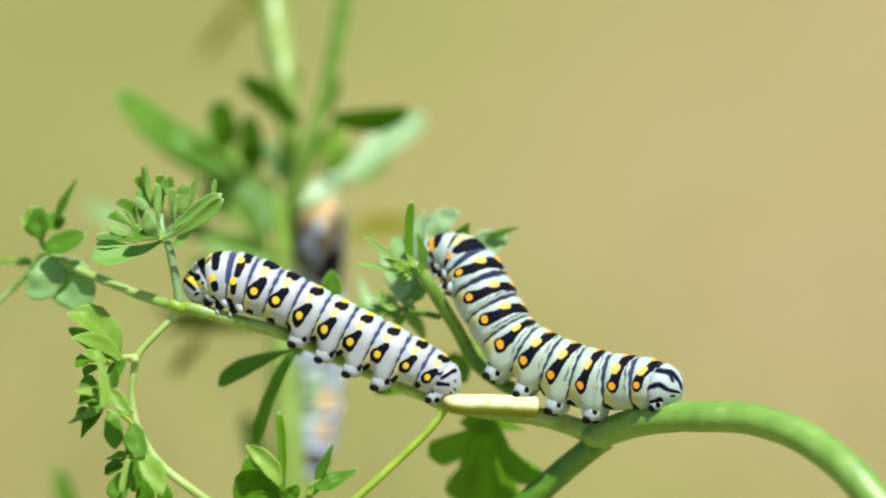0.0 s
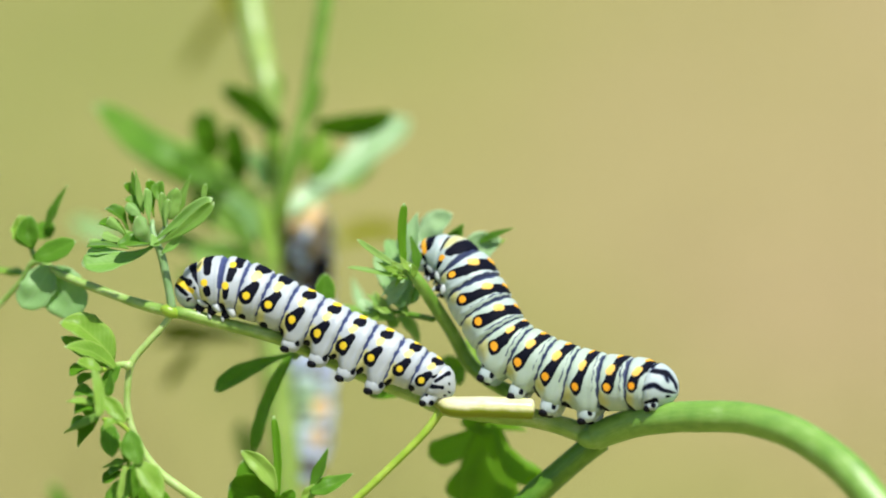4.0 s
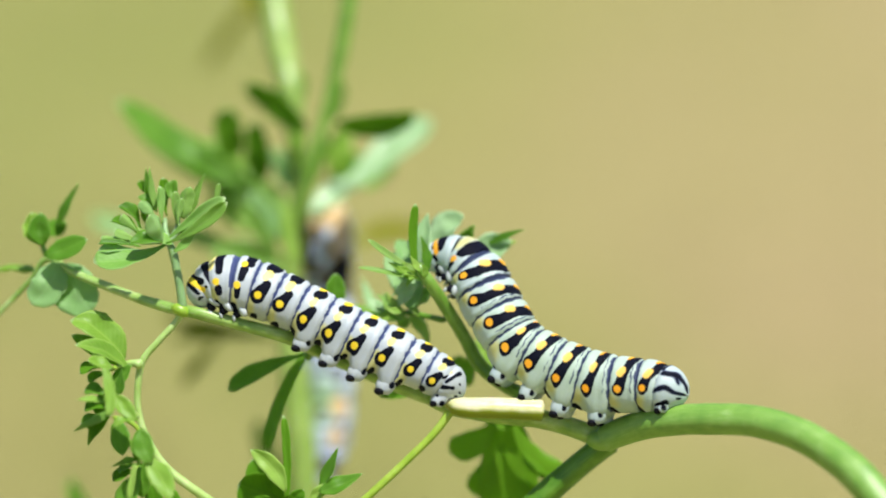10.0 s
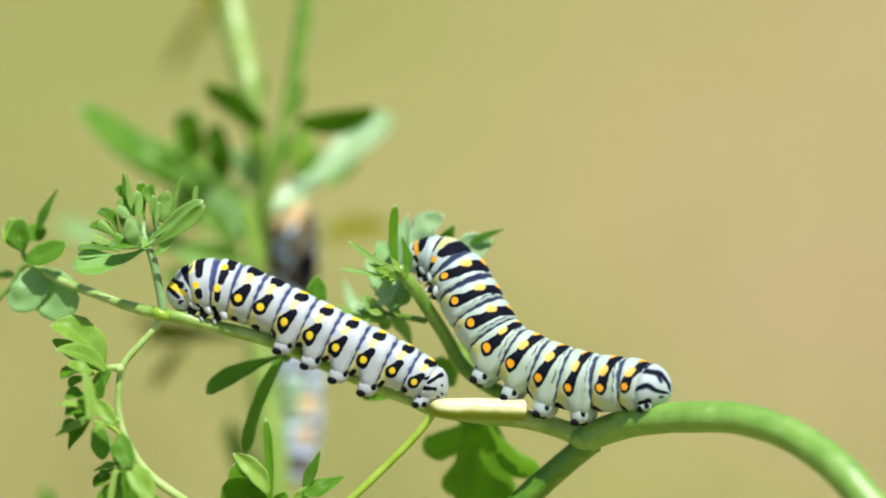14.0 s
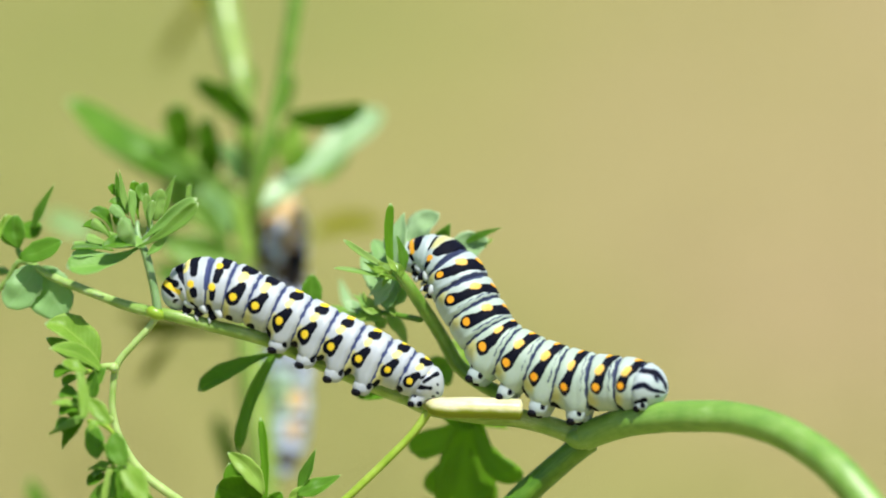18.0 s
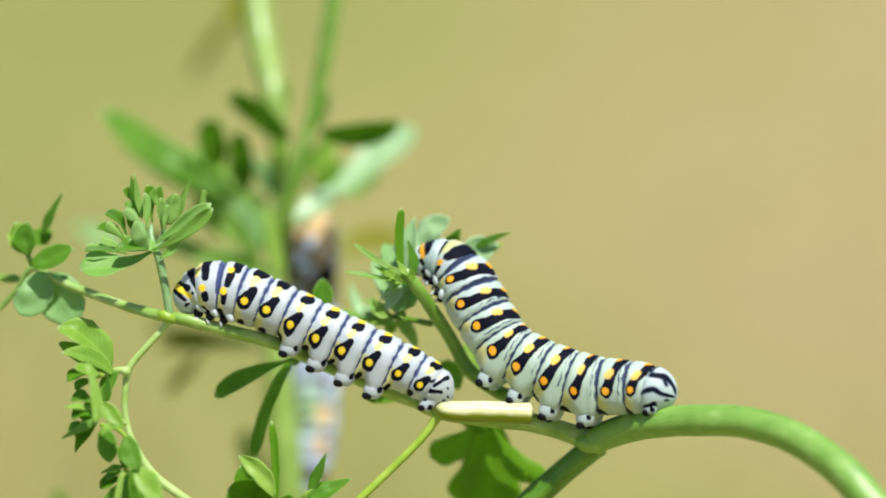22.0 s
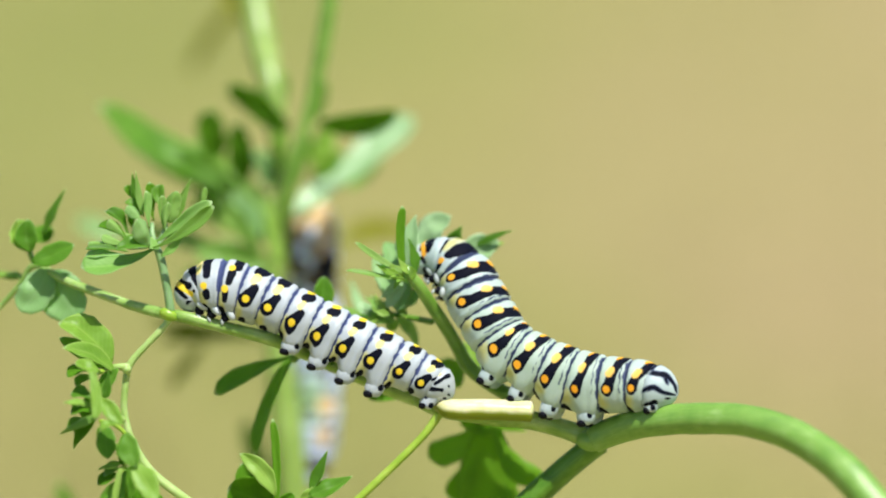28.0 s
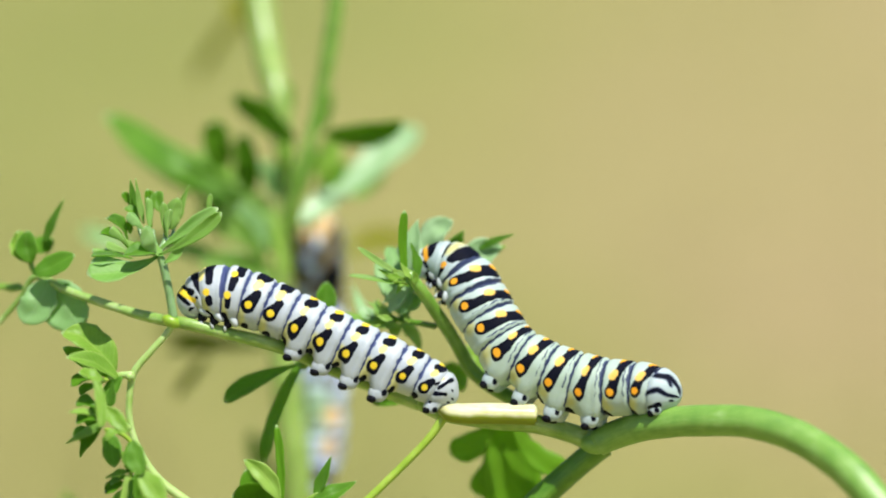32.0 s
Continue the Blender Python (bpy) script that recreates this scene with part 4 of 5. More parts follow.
# upright tuft of leaflets
tuft_pivot = at(300, 545, -1)
tuft = stem("tuft_stalk", [(302, 548, -1, 8), (297, 515, -1, 7.5), (290, 480, -1, 7.5), (283, 450, -1, 7.5), (274, 428, -1, 6)], STEM_GREY, herb, "grey-green stalk of a leaf tuft", origin=tuft_pivot)
for a, b, w, m, sh, be, ro, cu in [
    ((243, 366, 3), (232, 299, 3), 15, LEAF, "lance", 2, 10, 0.7), ((240, 352, 4), (220, 323, 4), 13, DEEP_SHADE, "spoon", 0, -10, 0.6), ((252, 378, 1), (238, 297, 1), 11, FRESH, "lance", 3, 30, 0.5),
    ((270, 384, 3), (262, 317, 3), 18, DEEP_SHADE, "spoon", 2, 15, 0.8), ((263, 398, 0), (256, 332, 0), 14, WAXY, "spoon", 2, 30, 0.7), ((294, 368, 2), (278, 321, 3), 23, LEAF, "spoon", 5, -15, 0.7),
    ((288, 400, 0), (284, 340, 0), 15, FRESH, "spoon", 2, 20, 0.8), ((291, 404, -1), (296, 352, -1), 14, WAXY, "spoon", 3, 185, 0.9), ((298, 388, 0), (311, 332, 0), 25, FRESH, "round", 4, 170, 0.5),
    ((312, 384, 3), (337, 309, 3), 14, FRESH, "lance", 4, 30, 0.8), ((306, 374, 4), (325, 330, 4), 10, DEEP_SHADE, "lance", 3, 0, 0.6), ((264, 432, -2), (374, 350, -5), 22, WAXY, "spoon", 2, 25, 0.5),
    ((268, 434, -4), (377, 358, -7), 24, FRESH, "spoon", -8, 30, 0.5), ((296, 414, -1), (344, 372, -3), 16, LEAF, "oval", -4, 20, 0.5), ((357, 358, -4), (362, 325, -4), 9, FRESH, "strap", 0, 10, 0.5),
    ((284, 448, -2), (326, 408, -2), 14, WAXY, "lance", -3, 20, 0.6), ((264, 430, -5), (240, 382, -7), 26, BLOOM, "oval", -4, 190, 0.6), ((248, 376, 2), (219, 351, 2), 14, LEAF, "spoon", -4, 10, 0.6),
    ((252, 392, 0), (224, 358, 0), 18, BLOOM, "spoon", -3, 190, 0.6), ((232, 396, 3), (228, 362, 3), 12, LEAF, "lance", 0, 0, 0.6), ((224, 410, 1), (183, 369, 0), 20, LEAF, "spoon", -8, 15, 0.8),
    ((220, 416, -1), (190, 384, -2), 16, WAXY, "spoon", -2, 180, 0.6), ((230, 430, 0), (169, 396, -1), 18, DEEP_SHADE, "spoon", -9, 20, 0.8), ((226, 434, -2), (178, 410, -3), 15, WAXY, "spoon", -3, 190, 0.6),
    ((222, 436, -2), (154, 424, -3), 20, WAXY, "spoon", -3, 190, 0.5), ((226, 440, -3), (150, 436, -4), 11, LEAF, "spoon", -3, 10, 0.8), ((222, 446, -3), (150, 448, -4), 15, BLOOM, "spoon", -2, 10, 0.4),
    ((272, 434, -4), (142, 468, -5), 34, WAXY, "spoon", 12, 5, 0.4), ((262, 430, -5), (204, 434, -6), 22, LEAF, "oval", -5, 5, 0.5), ((258, 428, 1), (212, 404, 0), 18, FRESH, "oval", -3, 200, 0.7),
    ((280, 434, -3), (250, 424, -4), 22, WAXY, "oval", 0, 10, 0.4)]:
    leaf(a, b, w * 1.1, m, tuft, sh, be, ro, cu)

for knots in ([(274, 430, -1, 6), (268, 408, 0, 5), (268, 388, 1, 4)], [(274, 430, -1, 6), (288, 410, 0, 5), (292, 384, 1, 4)], [(274, 430, -1, 5), (252, 406, 1, 4), (244, 382, 2, 3)],
              [(272, 432, -1, 5), (240, 421, 0, 4), (218, 408, 1, 3)], [(290, 412, 0, 4), (304, 398, 2, 3), (310, 384, 3, 3)], [(264, 430, -1, 4), (236, 433, -1, 3), (222, 432, -1, 3)]):
    stem("leaf_stalk", knots, STEM_GREY, tuft, "", 10, 5)

# hanging spray of leaflets on a pale looped stalk
spray_pivot = at(297, 560, 0)
spray = stem("spray_stalk", [(300, 556, 0, 6), (284, 578, 0, 6), (258, 606, 0, 6), (229, 642, 0, 6.5), (221, 690, 0, 6), (222, 730, 0, 6), (236, 778, 0, 7), (270, 830, 0, 8), (318, 868, 0, 8),
                             (372, 905, 1, 8), (430, 940, 2, 7), (500, 955, 3, 6)], STEM_PALE, herb, "pale looped stalk of a hanging spray", origin=spray_pivot)
stem("spray_twig", [(230, 644, -1, 7), (205, 645, -1, 6), (182, 652, -1, 5)], STEM_PALE, spray)
stem("spray_twig", [(184, 651, -2, 5), (166, 662, -6, 4), (166, 700, -10, 4), (172, 736, -10, 3.5)], STEM_LIME, spray)
stem("spray_twig", [(176, 740, -8, 4), (206, 748, -8, 4), (226, 772, -8, 4), (222, 818, -9, 4), (214, 856, -10, 3)], STEM_LIME, spray)
stem("spray_twig", [(176, 706, -2, 6), (200, 724, -2, 6), (222, 742, -1, 6)], STEM_PALE, spray)
for a, b, w, m, sh, be, ro, cu in [
    # Second leaflet is a darker green added for the shadow between its pale neighbours.
    ((196, 640, -2), (102, 568, -3), 46, YOUNG, "round", -14, 8, 0.55), ((200, 650, -1), (104, 594, -1), 32, LEAF, "oval", -2, -30, 0.3), ((204, 654, -5), (110, 612, -9), 30, YOUNG, "oval", -9, 0, 0.45), ((176, 652, -9), (132, 640, -11), 26, YOUNG, "oval", 0, 10, 0.3), ((166, 650, -8), (118, 662, -8), 22, DEEP_SHADE, "spoon", -3, 10, 0.5),
    ((170, 660, -7), (133, 677, -7), 18, LEAF, "spoon", -2, 0, 0.5), ((162, 650, -15), (171, 738, -17), 19, YOUNG, "strap", 4, 0, 0.3), ((210, 648, -6), (180, 708, -6), 26, LEAF, "lance", -4, 20, 0.5),
    ((192, 654, -8), (186, 700, -8), 20, LEAF, "spoon", 2, 10, 0.5), ((170, 706, -9), (126, 693, -9), 24, LEAF, "spoon", -5, 10, 0.5), ((160, 714, -13), (113, 709, -14), 15, YOUNG, "lance", -2, 10, 0.4),
    ((172, 724, -9), (126, 728, -9), 32, DEEP_SHADE, "spoon", -4, 20, 0.4), ((156, 698, -8), (156, 742, -8), 30, LEAF, "oval", 0, 10, 0.3), ((174, 728, -11), (107, 765, -11), 17, LEAF, "lance", -4, 190, 0.6),
    ((166, 738, -10), (120, 752, -9), 16, LEAF, "spoon", -3, 0, 0.5), ((174, 730, -9), (132, 791, -9), 27, DEEP_SHADE, "lance", -5, 0, 0.5), ((158, 736, -8), (140, 768, -8), 24, DEEP_SHADE, "spoon", 0, 10, 0.4),
    ((170, 700, -13), (216, 748, -14), 28, YOUNG, "oval", 4, 15, 0.4), ((222, 746, -14), (178, 758, -15), 17, YOUNG, "spoon", -5, 20, 0.5), ((190, 748, -10), (193, 808, -11), 35, LEAF, "oval", -2, 0, 0.25),
    ((184, 746, -9), (182, 784, -9), 22, LEAF, "oval", 0, 0, 0.3), ((226, 760, -13), (243, 822, -14), 40, LEAF, "oval", -5, 10, 0.25), ((220, 764, -10), (218, 818, -10), 24, DEEP_SHADE, "oval", 3, 0, 0.3),
    ((220, 810, -11), (205, 778, -11), 15, YOUNG, "lance", 0, 10, 0.4), ((220, 816, -10), (175, 827, -10), 14, YOUNG, "lance", 0, 10, 0.5), ((220, 822, -10), (186, 836, -9), 16, LEAF, "spoon", 0, 10, 0.4),
    ((224, 836, -9), (175, 852, -9), 22, DEEP_SHADE, "spoon", -3, 10, 0.4), ((216, 824, -14), (205, 886, -15), 11, YOUNG, "strap", 0, 20, 0.4), ((226, 826, -10), (192, 900, -10), 42, LEAF, "spoon", 3, 10, 0.35),
    ((230, 820, -9), (228, 884, -9), 34, LEAF, "oval", 0, 10, 0.3), ((234, 812, -13), (279, 888, -16), 40, YOUNG, "oval", 5, 10, 0.25), ((242, 846, -8), (252, 906, -8), 34, DEEP_SHADE, "spoon", 0, 10, 0.4),
    ((268, 850, -7), (288, 902, -7), 28, DEEP_SHADE, "spoon", 0, 10, 0.4)]:
    leaf(a, b, w, m, spray, sh, be, ro, cu)

pebble("node", at(223, 647, -1), (RIGHT * (9 * UNIT), AHEAD * (8 * UNIT), UP * (8 * UNIT)), STEM_PALE, herb, "", 8, 12)
pebble("node", at(298, 551, -1), (RIGHT * (18 * UNIT) - UP * (5 * UNIT), AHEAD * (12 * UNIT), UP * (11.5 * UNIT)), STEM_LIME, herb, "pale joint where the tuft and the spray leave the branch", 10, 14)
pebble("node", at(1047, 776, 0), (RIGHT * (29 * UNIT), AHEAD * (25 * UNIT), UP * (20 * UNIT)), STEM_MAIN, herb, "swollen pale joint", 10, 16)

# ---- the herb behind, out of focus ----
behind = thing("herb_plant", BASE_BEHIND, "taller green herb behind, with broad narrow leaves", "plant")
B = 68
stem("main_stem", [(520, 5600, B + 20, 20), (515, 3000, B + 10, 20), (520, 1500, B + 4, 24), (506, 900, B, 30), (488, 700, B, 31), (474, 560, B, 22), (474, 480, B, 20), (486, 320, B, 18), (468, 160, B, 24), (440, 20, B + 8, 31), (400, -260, B + 14, 20), (370, -480, B, 8)],
     STEM_REAR, behind, "pale green upright stem", 14)
stem("side_stem", [(486, 400, B - 4, 13), (508, 290, B - 6, 13), (536, 180, B - 6, 12), (560, 60, B - 6, 16), (574, -60, B - 6, 14), (590, -300, B - 6, 6)], STEM, behind, "green side stem")
for a, b, w, m, sh, be in [
    # Second blade is a paler overlay that paints the highlight on the first.
    ((402, 330, B), (160, 184, B - 4), 60, LEAF, "round", 14), ((320, 284, B - 2), (246, 232, B - 1), 22, WAXY, "oval", 4), ((404, 342, B + 3), (176, 200, B + 3), 44, LEAF, "round", 18), ((404, 328, B - 2), (300, 262, B - 2), 44, LEAF, "oval", 4), ((368, 278, B - 2), (354, 190, B - 5.5), 56, DEEP_SHADE, "round", 0),
    # The darkest blades of this herb have their shade put into the leaf colour.
    ((418, 318, B - 2), (406, 212, B - 6.5), 50, DEEP_SHADE, "round", 0), ((498, 226, B - 6), (388, 148, B - 6), 46, DEEP_SHADE, "round", -8), ((478, 196, B), (488, 124, B), 26, LEAF, "oval", 0),
    ((552, 212, B - 14), (690, 194, B - 14), 45, DEEP_SHADE, "round", -8), ((514, 384, B - 12), (716, 204, B + 5), 62, GLOSSY, "spoon", 2), ((534, 218, B), (562, 138, B), 28, LEAF, "oval", 0),
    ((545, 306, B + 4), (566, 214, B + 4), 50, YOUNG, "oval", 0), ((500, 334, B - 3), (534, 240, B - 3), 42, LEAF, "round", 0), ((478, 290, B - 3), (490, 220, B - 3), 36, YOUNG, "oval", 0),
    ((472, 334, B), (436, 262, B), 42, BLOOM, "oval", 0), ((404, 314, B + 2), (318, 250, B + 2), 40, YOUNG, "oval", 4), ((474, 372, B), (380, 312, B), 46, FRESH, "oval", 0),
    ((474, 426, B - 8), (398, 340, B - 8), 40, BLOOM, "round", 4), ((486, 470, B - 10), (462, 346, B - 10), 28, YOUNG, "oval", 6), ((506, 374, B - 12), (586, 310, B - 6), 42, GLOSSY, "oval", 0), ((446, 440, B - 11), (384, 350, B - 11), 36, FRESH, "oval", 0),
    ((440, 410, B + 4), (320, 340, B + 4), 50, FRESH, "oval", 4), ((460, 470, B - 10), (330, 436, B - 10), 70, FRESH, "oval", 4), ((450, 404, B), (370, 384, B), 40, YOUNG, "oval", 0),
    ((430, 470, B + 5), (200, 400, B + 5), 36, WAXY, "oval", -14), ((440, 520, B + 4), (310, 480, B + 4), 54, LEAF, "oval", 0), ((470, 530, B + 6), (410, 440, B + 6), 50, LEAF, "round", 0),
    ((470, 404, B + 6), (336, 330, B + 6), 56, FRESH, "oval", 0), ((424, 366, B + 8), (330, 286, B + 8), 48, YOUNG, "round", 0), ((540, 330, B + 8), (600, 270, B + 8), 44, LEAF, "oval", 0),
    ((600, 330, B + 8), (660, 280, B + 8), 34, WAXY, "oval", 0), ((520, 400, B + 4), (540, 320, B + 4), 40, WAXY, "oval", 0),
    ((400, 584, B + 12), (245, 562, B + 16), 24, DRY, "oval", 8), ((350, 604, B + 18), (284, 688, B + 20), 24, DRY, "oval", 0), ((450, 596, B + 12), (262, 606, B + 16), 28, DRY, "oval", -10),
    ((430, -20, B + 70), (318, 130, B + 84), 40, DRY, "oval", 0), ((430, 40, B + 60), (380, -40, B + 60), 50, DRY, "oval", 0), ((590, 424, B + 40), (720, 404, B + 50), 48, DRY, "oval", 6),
    # Second blade is a dark patch put in for soft shade beside the stem.
    ((210, 425, B + 20), (120, 385, B + 24), 40, BLOOM, "oval", 0), ((470, 880, B + 20), (420, 740, B + 20), 40, DEEP_SHADE, "round", 0), ((130, 960, B), (90, 850, B), 40, LEAF, "oval", 0)]:
    leaf(a, b, w, m, behind, sh, be, 0 if m in (DRY, DEEP_SHADE, GLOSSY) else None, lift=-0.8 if m is DEEP_SHADE else 0.85 if m in (WAXY, DRY, PALE, GLOSSY) else 0.5)
stem("dead_twig", [(478, 560, B + 20, 8), (440, 575, B + 40, 8), (330, 580, B + 55, 6)], TWIG, behind)
stem("dead_twig", [(470, 420, B + 20, 8), (560, 420, B + 50, 8), (620, 420, B + 60, 6)], TWIG, behind)
stem("dead_twig", [(450, 60, B + 10, 8), (430, 30, B + 50, 8), (420, 0, B + 60, 6)], TWIG, behind)
stem("leaf_stalk", [(478, 520, B, 9), (440, 440, B, 8), (380, 318, B, 7)], STEM, behind)

BEHIND_PATH = [(540, 838, B + 4, 26), (542, 800, B + 4, 40), (546, 750, B + 4, 46), (548, 700, B + 4, 47), (550, 640, B + 4, 48), (548, 580, B + 4, 48), (542, 520, B + 4, 48),
               (538, 460, B + 3, 53), (538, 410, B + 3, 52), (538, 375, B + 3, 44), (536, 350, B + 3, 28)]
behind_cat = caterpillar("blurred pale caterpillar with dark bands, climbing the rear stem", at(550, 600, B + 4), BEHIND_PATH, [i * 45 for i in range(11)] + [490], SKIN_BEHIND, "behind", 0, [],
                         [(4, 20, 54, 1), (5, 20, 54, 1), (6, 20, 54, 1), (7, 20, 54, 1)])


# ---- how the wind sways them ----
SWAY = [
    (0, 1.14, 0.3, 0.55, 0.995), (0.5, 1.26, 0.13, 0.5, 0.9973), (1, -0.25, 0.29, -0.09, 1.0032), (1.5, -0.31, 0.39, -0.03, 1.0022),
    (2, 0.4, 0.14, -0.16, 0.9997), (2.5, 0.78, -0.15, -0.31, 0.9981), (3, 1.25, -0.41, -0.12, 0.9951), (3.5, 0.59, -0.05, -0.08, 0.999),
    (5.5, -0.26, 0.04, -0.08, 0.9998), (6, -0.26, 0.12, -0.01, 0.9999), (6.5, -0.36, 0.15, -0.04, 1.0011), (7, -0.25, 0.06, -0.08, 1.0017),
    (7.5, -0.77, 0.1, -0.19, 1.0027), (8, -0.76, 0.15, -0.07, 1.0017), (8.5, -0.21, 0.06, 0.09, 0.9979), (9, 0, -0, -0, 1),
    (9.5, 0.87, -0.1, 0.09, 1.0002), (10, 1.75, -0.12, 0.34, 0.9984), (10.5, 2.33, -0.11, 0.43, 0.9985), (11, -0.01, -0.2, -0.32, 1.0013),
    (11.5, 0.42, -0.19, -0.11, 0.9983), (12, 0.33, -0.25, -0.02, 0.9986), (12.5, 0.02, -0.22, -0.16, 0.9999), (13, -0.43, 0, -0.04, 1.0011),
    (13.5, -0.12, -0.13, -0.14, 1.001), (14, -1.01, -0.19, -0.37, 1.0014), (14.5, -0.79, -0.02, -0.27, 1.0029), (16.5, 1.7, -0.98, -0.55, 0.997),
    (17, -1.62, -0.49, -0.68, 1.0033), (17.5, -2.36, -0.02, -0.57, 1.0048), (18, -1.63, -0.01, -0.34, 1.0046), (18.5, -1.14, -0.26, -0.35, 1.002),
    (19, -2.05, -0.42, -0.54, 1.0016), (19.5, -1.53, -0.15, -0.34, 1.0026), (20, -1.04, -0.13, -0.17, 1.001), (20.5, -1.17, -0.06, -0.29, 1.003),
    (21, -0.76, -0.17, -0.09, 1.001), (21.5, 0.05, -0.31, -0.03, 0.9991), (22, -0.16, -0.64, -0.27, 1), (22.5, -1.12, -0.38, -0.36, 1.002),
    (23, -1.13, -0.02, -0.15, 1.0036), (23.5, -0.64, -0.14, -0.04, 1.0012), (24, 0.34, -0.27, 0.13, 0.9999), (24.5, -1.65, -0.48, -0.66, 1.0049),
    (25, -2.22, -0.24, -0.54, 1.0047), (25.5, -0.86, -0.38, -0.23, 1.0022), (27.5, -0.26, -0.56, -0.59, 0.9999), (28, -0, -0.37, -0.21, 0.9992),
    (28.5, -0.44, -0.46, -0.46, 1.0021), (29, -0.76, -0.45, -0.5, 1.0017), (29.5, -0.47, -0.48, -0.49, 0.9997), (30, -0.99, -0.54, -0.55, 1.0005),
    (30.5, -1.42, -0.77, -1.01, 1.0012), (31, 1.31, -0.98, -0.78, 0.9966), (31.5, 2.98, -1.6, -0.94, 0.992), (32, 0.33, -0.97, -0.72, 0.9997),
]
SWAY_BEHIND = [
    (0, 2.08, -0.22, 2.24), (0.5, 2.79, -1.28, 1.55), (1, -0.87, 0.12, -0.45), (1.5, -1.61, 1.56, -0.73),
    (2, -0.01, 0.82, -0.04), (2.5, 1.88, -0.78, 1), (3, 3.67, -3.05, 2.41), (3.5, 1.42, -1.1, 0.75),
    (5.5, -0.39, -0.06, -0.16), (6, -0.49, 0.25, -0.04), (6.5, -0.77, 0.42, -0.15), (7, -0.43, 0.18, -0.15),
    (7.5, -1.51, 0.3, -0.3), (8, -1.61, 0.44, -0.23), (8.5, -0.52, 0.48, -0.25), (9, 0, -0, 0),
    (9.5, 1.66, -0.2, 0.26), (10, 3.3, -0.73, 1.03), (10.5, 3.82, -0.2, 0.81), (11, 0.42, -0.67, 0.48),
    (11.5, 1.46, -0.66, 0.67), (12, 0.81, -0.65, -0.09), (12.5, 0.37, -0.76, 0.14), (13, -1.2, 0.37, -0.51),
    (13.5, -0.21, 0.02, -0.35), (14, -1.77, 0.16, -0.75), (14.5, -2.43, 0.89, -1.1), (16.5, 4.68, -2.99, 1.94),
    (17, -1.87, -0.99, -0.86), (17.5, -5.19, 1.07, -1.25), (18, -3.29, 0.72, -0.39), (18.5, -1.76, -0.38, -0.03),
    (19, -2.92, -1.17, -0.47), (19.5, -2.79, 0.22, -0.79), (20, -1.75, 0.46, -0.72), (20.5, -2.53, 0.76, -0.78),
    (21, -1.38, 0.23, -0.24), (21.5, 0.37, -0.39, 0.18), (22, 1.05, -1.92, 0.82), (22.5, -1.84, -0.23, -0.66),
    (23, -2.48, 0.92, -0.73), (23.5, -0.67, 0.15, 0.28), (24, 1.23, -0.14, 0.51), (24.5, -3.13, -0.35, -1.37),
    (25, -4.72, 0.51, -1.13), (25.5, -1.37, -0.38, -0.03), (27.5, 0.21, -0.05, -0.9), (28, 1.14, -0.34, 0.05),
    (28.5, -0.25, 0.21, -1.29), (29, -1.13, 0.48, -1.52), (29.5, -0.25, 0.22, -1.48), (30, -1.8, 0.51, -1.45),
    (30.5, -1.58, -0.61, -1.02), (31, 4.72, -1.24, -0.05), (31.5, 7.29, -1.91, -0.22), (32, 1.95, -1.81, 0.05),
]
SWING_TIP = [
    (0, 0.2), (0.5, 1.4), (1, 0.5), (1.5, -0.8), (2, -1.6), (2.5, -2.8), (3, -0.8), (3.5, -1),
    (5.5, -0.4), (6, 0.3), (6.5, 0), (7, 0.1), (7.5, 0.2), (8, 0.2), (8.5, -0.3), (9, 0),
    (9.5, -0.4), (10, -0.8), (10.5, -1.2), (11, -1.4), (11.5, -1.2), (12, -0.2), (12.5, -0.6), (13, 0.1),
    (13.5, -0), (14, -0.6), (14.5, 0), (16.5, -3.9), (17, -1.5), (17.5, 0.8), (18, 0), (18.5, -0.4),
    (19, -0.2), (19.5, 0.6), (20, 0.2), (20.5, 0.6), (21, 0.4), (21.5, 0), (22, -1.3), (22.5, 0.2),
    (23, -0.2), (23.5, 0.3), (24, 0.7), (24.5, -0.8), (25, 0.2), (25.5, -0), (27.5, -1.6), (28, -1.1),
    (28.5, -0.1), (29, -0.8), (29.5, -1.1), (30, -2.6), (30.5, -2.9), (31, -7.7), (31.5, -10.4), (32, -2.4),
]
SWING_TUFT = [
    (0, 0.4), (0.5, -0.5), (1, -1.1), (1.5, -1), (2, 0.6), (2.5, 1.5), (3, 1.1), (3.5, -0.2),
    (5.5, -0.3), (6, -0.2), (6.5, -0.1), (7, -0.1), (7.5, -0.4), (8, -0.3), (8.5, -0.5), (9, 0),
    (9.5, 0.1), (10, 0.6), (10.5, 0.3), (11, 0.6), (11.5, 0.6), (12, 0.2), (12.5, -0.2), (13, -0.3),
    (13.5, -0.2), (14, -0.1), (14.5, -0.5), (16.5, 2.1), (17, -0.2), (17.5, -0.9), (18, -0.7), (18.5, 0.1),
    (19, -0.7), (19.5, -0.6), (20, -0.1), (20.5, 0), (21, 0.1), (21.5, 0.4), (22, 0.7), (22.5, -0.4),
    (23, -0.8), (23.5, -0.2), (24, 0.3), (24.5, -0.8), (25, -1), (25.5, 0.3), (27.5, 0.5), (28, 0.5),
    (28.5, 0.1), (29, -0.1), (29.5, -0.1), (30, 0.3), (30.5, 0.5), (31, 3.8), (31.5, 4.9), (32, 1.3),
]
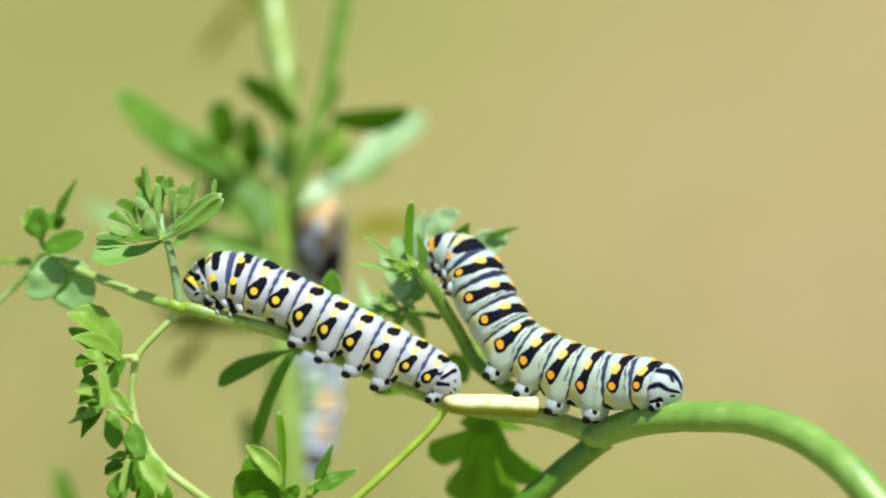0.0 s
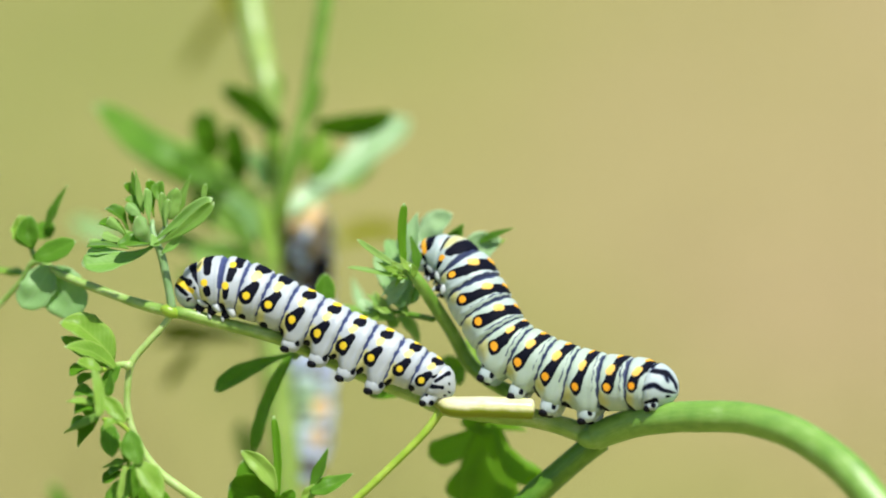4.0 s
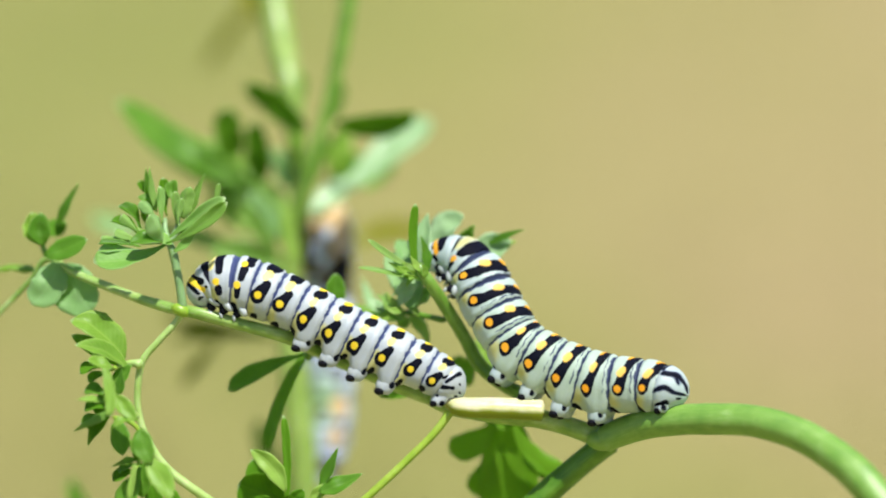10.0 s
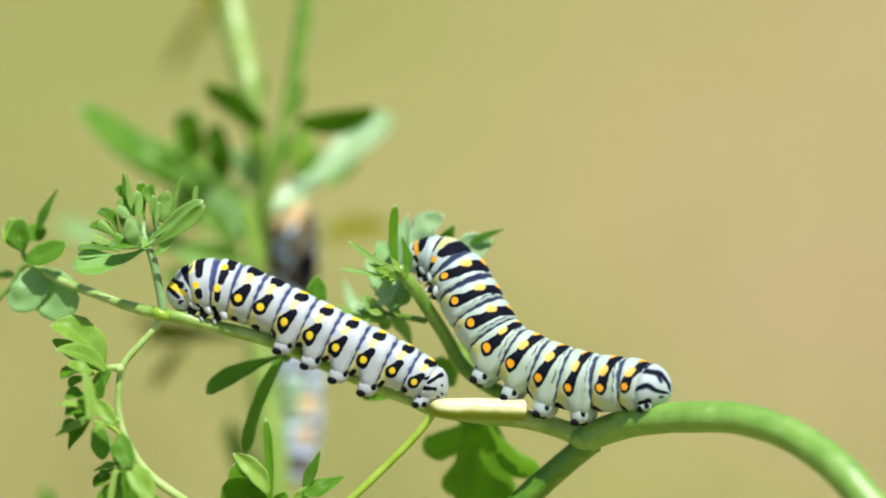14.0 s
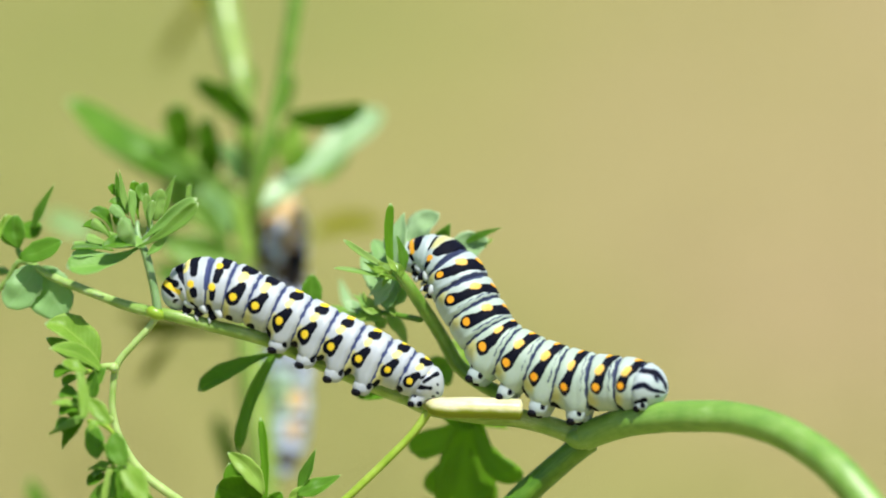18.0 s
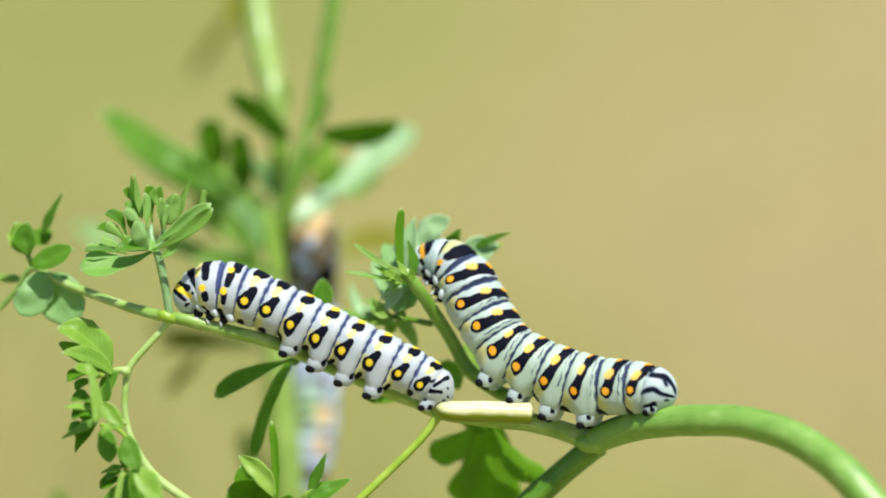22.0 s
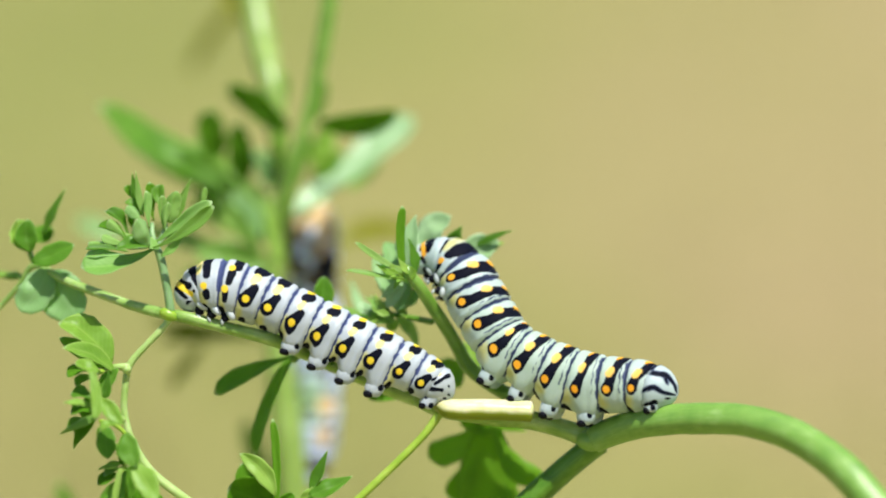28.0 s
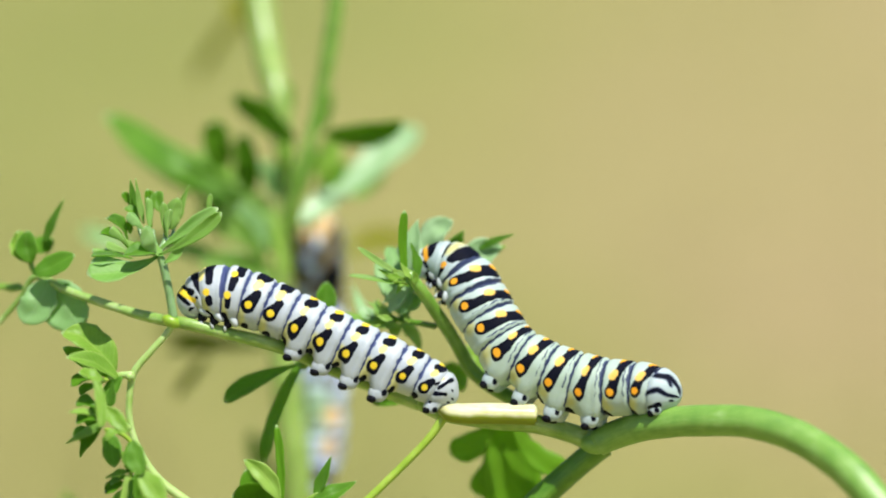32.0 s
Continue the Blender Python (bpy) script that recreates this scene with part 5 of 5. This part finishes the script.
SWING_HANGING = [
    (0, 0.7), (0.5, -0.3), (1, 0.2), (1.5, -0.5), (2, -0.7), (2.5, -1.2), (3, -0.1), (3.5, -0.5),
    (5.5, 0.1), (6, 0.4), (6.5, -0), (7, -0.1), (7.5, -0), (8, -0.1), (8.5, 0.2), (9, -0),
    (9.5, -0.3), (10, -0.6), (10.5, -1), (11, -0.2), (11.5, -0.2), (12, -0), (12.5, 0.1), (13, 0.2),
    (13.5, 0.1), (14, -0.1), (14.5, 0.6), (16.5, -1), (17, -0.7), (17.5, 0.2), (18, 0.1), (18.5, 0.2),
    (19, 0.6), (19.5, 1.2), (20, 1), (20.5, 0.5), (21, 0.2), (21.5, 0.8), (22, -0.3), (22.5, 0.3),
    (23, 0.4), (23.5, 0.6), (24, -0), (24.5, -0.2), (25, 0.9), (25.5, 0.3), (27.5, 0.2), (28, 0.9),
    (28.5, 0.3), (29, 0.4), (29.5, 1), (30, 0.6), (30.5, 0), (31, -2.3), (31.5, -4.4), (32, -0.1),
]
SWING_LOBED = [
    (0, -0.65, -0.61, -0.9), (0.5, 0.23, -0.75, -0.6), (1, -0.69, -0.76, 0.4), (1.5, 0.35, 0.71, 0.4), (2, 0.71, 0.85, 1.2), (2.5, 1.15, 1.14, 0.1),
    (3, 0.77, -0.19, -0.9), (3.5, 0.1, -0.32, -0.5), (5.5, -0.01, -0.03, 0.2), (6, -0.24, 0.02, 0.2), (6.5, -0.28, -0.05, -0.4), (7, -0.2, -0.12, 0.2),
    (7.5, -0.48, -0.17, -0.1), (8, -0.59, -0.29, 0.4), (8.5, 0.02, 0.03, 0.1), (9, 0, 0, -0), (9.5, 0.87, 0.25, -1.1), (10, 1.61, 0.59, -1.8),
    (10.5, 1.64, 0.9, -0.5), (11, 0.41, 0.57, -0.6), (11.5, 0.4, 0.42, -0.4), (12, 0.71, 0.36, -0.6), (12.5, 0.04, -0.12, -0.3), (13, -0.12, 0.05, 0.1),
    (13.5, 0.27, 0.27, 0.1), (14, 0.25, 0.78, -1.5), (14.5, 0.1, 0.94, -1.4), (16.5, 1, 0.08, -2.2), (17, -0.09, -0.03, -0.7), (17.5, -1.21, 0.09, 0.4),
    (18, -0.86, 0.51, 3.3), (18.5, -0.54, 0.1, 1.7), (19, -1.06, -0.49, 3), (19.5, -0.31, 0.58, 2.4), (20, 0.06, 0.8, 1.4), (20.5, -0.08, 1.31, 1.9),
    (21, 0, 0.56, 2), (21.5, 0.17, 0.55, 0.3), (22, 0.38, 0.49, -1.5), (22.5, 0.24, 0.79, 2.3), (23, -0.27, 0.89, 1.3), (23.5, -0.15, 0.81, 0.3),
    (24, 0.24, 0.54, 0), (24.5, -0.54, 0.03, 3.2), (25, -1.38, -0.03, 4.2), (25.5, 0.11, 0.65, 2.8), (27.5, 0.59, 0.67, -0.4), (28, 0.13, -0.07, -0.2),
    (28.5, 0.37, 0.33, -1.5), (29, 0.34, 0.43, -1.1), (29.5, 0.7, 0.75, -1), (30, -0.13, 0.2, -1.3), (30.5, 0.33, 1.25, -0.7), (31, 3.57, 2.19, -5.7),
    (31.5, 5.52, 2.86, -9.5), (32, 2.42, 1.46, -4.3),
]
SWING_BLADE = [
    (0, -0.24, 0.04), (0.5, 0.17, -0.33), (1, -0.05, 0.31), (1.5, 0.24, 0.15), (2, 0.14, 0.19), (2.5, 0.51, 0.03),
    (3, 0.38, -0.23), (3.5, 0.21, -0.05), (5.5, -0.02, 0), (6, -0.24, 0), (6.5, -0.11, 0.01), (7, 0.02, 0.14),
    (7.5, -0.08, 0.18), (8, -0.19, 0.04), (8.5, -0.07, 0.1), (9, 0, -0), (9.5, 0.39, -0.32), (10, 0.65, -0.1),
    (10.5, 0.7, -0.26), (11, 0.18, -0.21), (11.5, 0.34, -0.03), (12, 0.35, -0.26), (12.5, 0.04, -0.07), (13, -0.17, 0.04),
    (13.5, 0.1, -0.02), (14, 0.06, 0.04), (14.5, -0.08, 0.1), (16.5, 0.9, -0.14), (17, 0.31, 0), (17.5, -0.27, 0.49),
    (18, -0.31, 0.35), (18.5, -0.09, 0.23), (19, -0.29, 0.49), (19.5, -0.17, 0.33), (20, 0.03, 0.24), (20.5, -0.07, 0.28),
    (21, -0.04, 0.24), (21.5, 0.03, 0.19), (22, 0.49, -0.13), (22.5, 0.19, 0.19), (23, -0.04, 0.54), (23.5, -0.07, 0.38),
    (24, 0.25, 0.2), (24.5, -0.15, 0.32), (25, -0.41, 0.63), (25.5, -0.02, 0.12), (27.5, 0.29, 0.13), (28, 0.27, -0.02),
    (28.5, 0.46, 0.14), (29, 0.26, 0.01), (29.5, 0.16, -0), (30, 0.07, 0.36), (30.5, 0.48, 0.36), (31, 1.99, 0.22),
    (31.5, 2.69, -0.27), (32, 1.12, -0.25),
]


TWIST_TUFT = {31: (30, -2.5), 31.5: (38, -3.2), 32: (8, -0.6)}


def swayed(place, dx, dy, turn, size=1.0, depth=0.0):
    """The pose of a thing whose place at rest is given, in a plant shifted by mm on the sheet and turned clockwise by degrees."""
    k = (DISTANCE + depth) / DISTANCE
    shift = RIGHT * (dx * k / 1000) + UP * (dy * k / 1000) + AHEAD * (DISTANCE / size - DISTANCE)
    hub = MIDDLE + AHEAD * depth
    m = Matrix.Translation(hub + shift) @ Matrix.Rotation(radians(turn), 4, AHEAD) @ Matrix.Translation(-hub)
    return m @ Matrix.Translation(place)


def motions():
    for ob in (herb, left_cat, right_cat):
        walk(ob, [(t, swayed(ORIGIN[ob], x, y, a, s)) for t, x, y, a, s in SWAY])
    for ob in (behind, behind_cat):
        walk(ob, [(t, swayed(ORIGIN[ob], x, y, a, 1.0, 0.062)) for t, x, y, a in SWAY_BEHIND])
    for ob, rows, twist in ((tip, SWING_TIP, {}), (tuft, SWING_TUFT, TWIST_TUFT), (spray, SWING_HANGING, {})):
        rest = Matrix.Translation(ORIGIN[ob] - ORIGIN[herb])
        rows = [(t, a + twist.get(t, (0, 0))[1], twist.get(t, (0, 0))[0]) for t, a in rows]
        walk(ob, [(t, rest @ Matrix.Rotation(radians(a), 4, AHEAD) @ Matrix.Rotation(radians(b), 4, UP)) for t, a, b in rows])
    rest = ORIGIN[lobed] - ORIGIN[herb]
    walk(lobed, [(t, Matrix.Translation(rest + RIGHT * (x / 1000) + UP * (y / 1000)) @ Matrix.Rotation(radians(a), 4, AHEAD)) for t, x, y, a in SWING_LOBED])
    walk(blade, [(t, Matrix.Translation(ORIGIN[blade] - ORIGIN[herb] + RIGHT * (x / 1000) + UP * (y / 1000))) for t, x, y in SWING_BLADE])


motions()
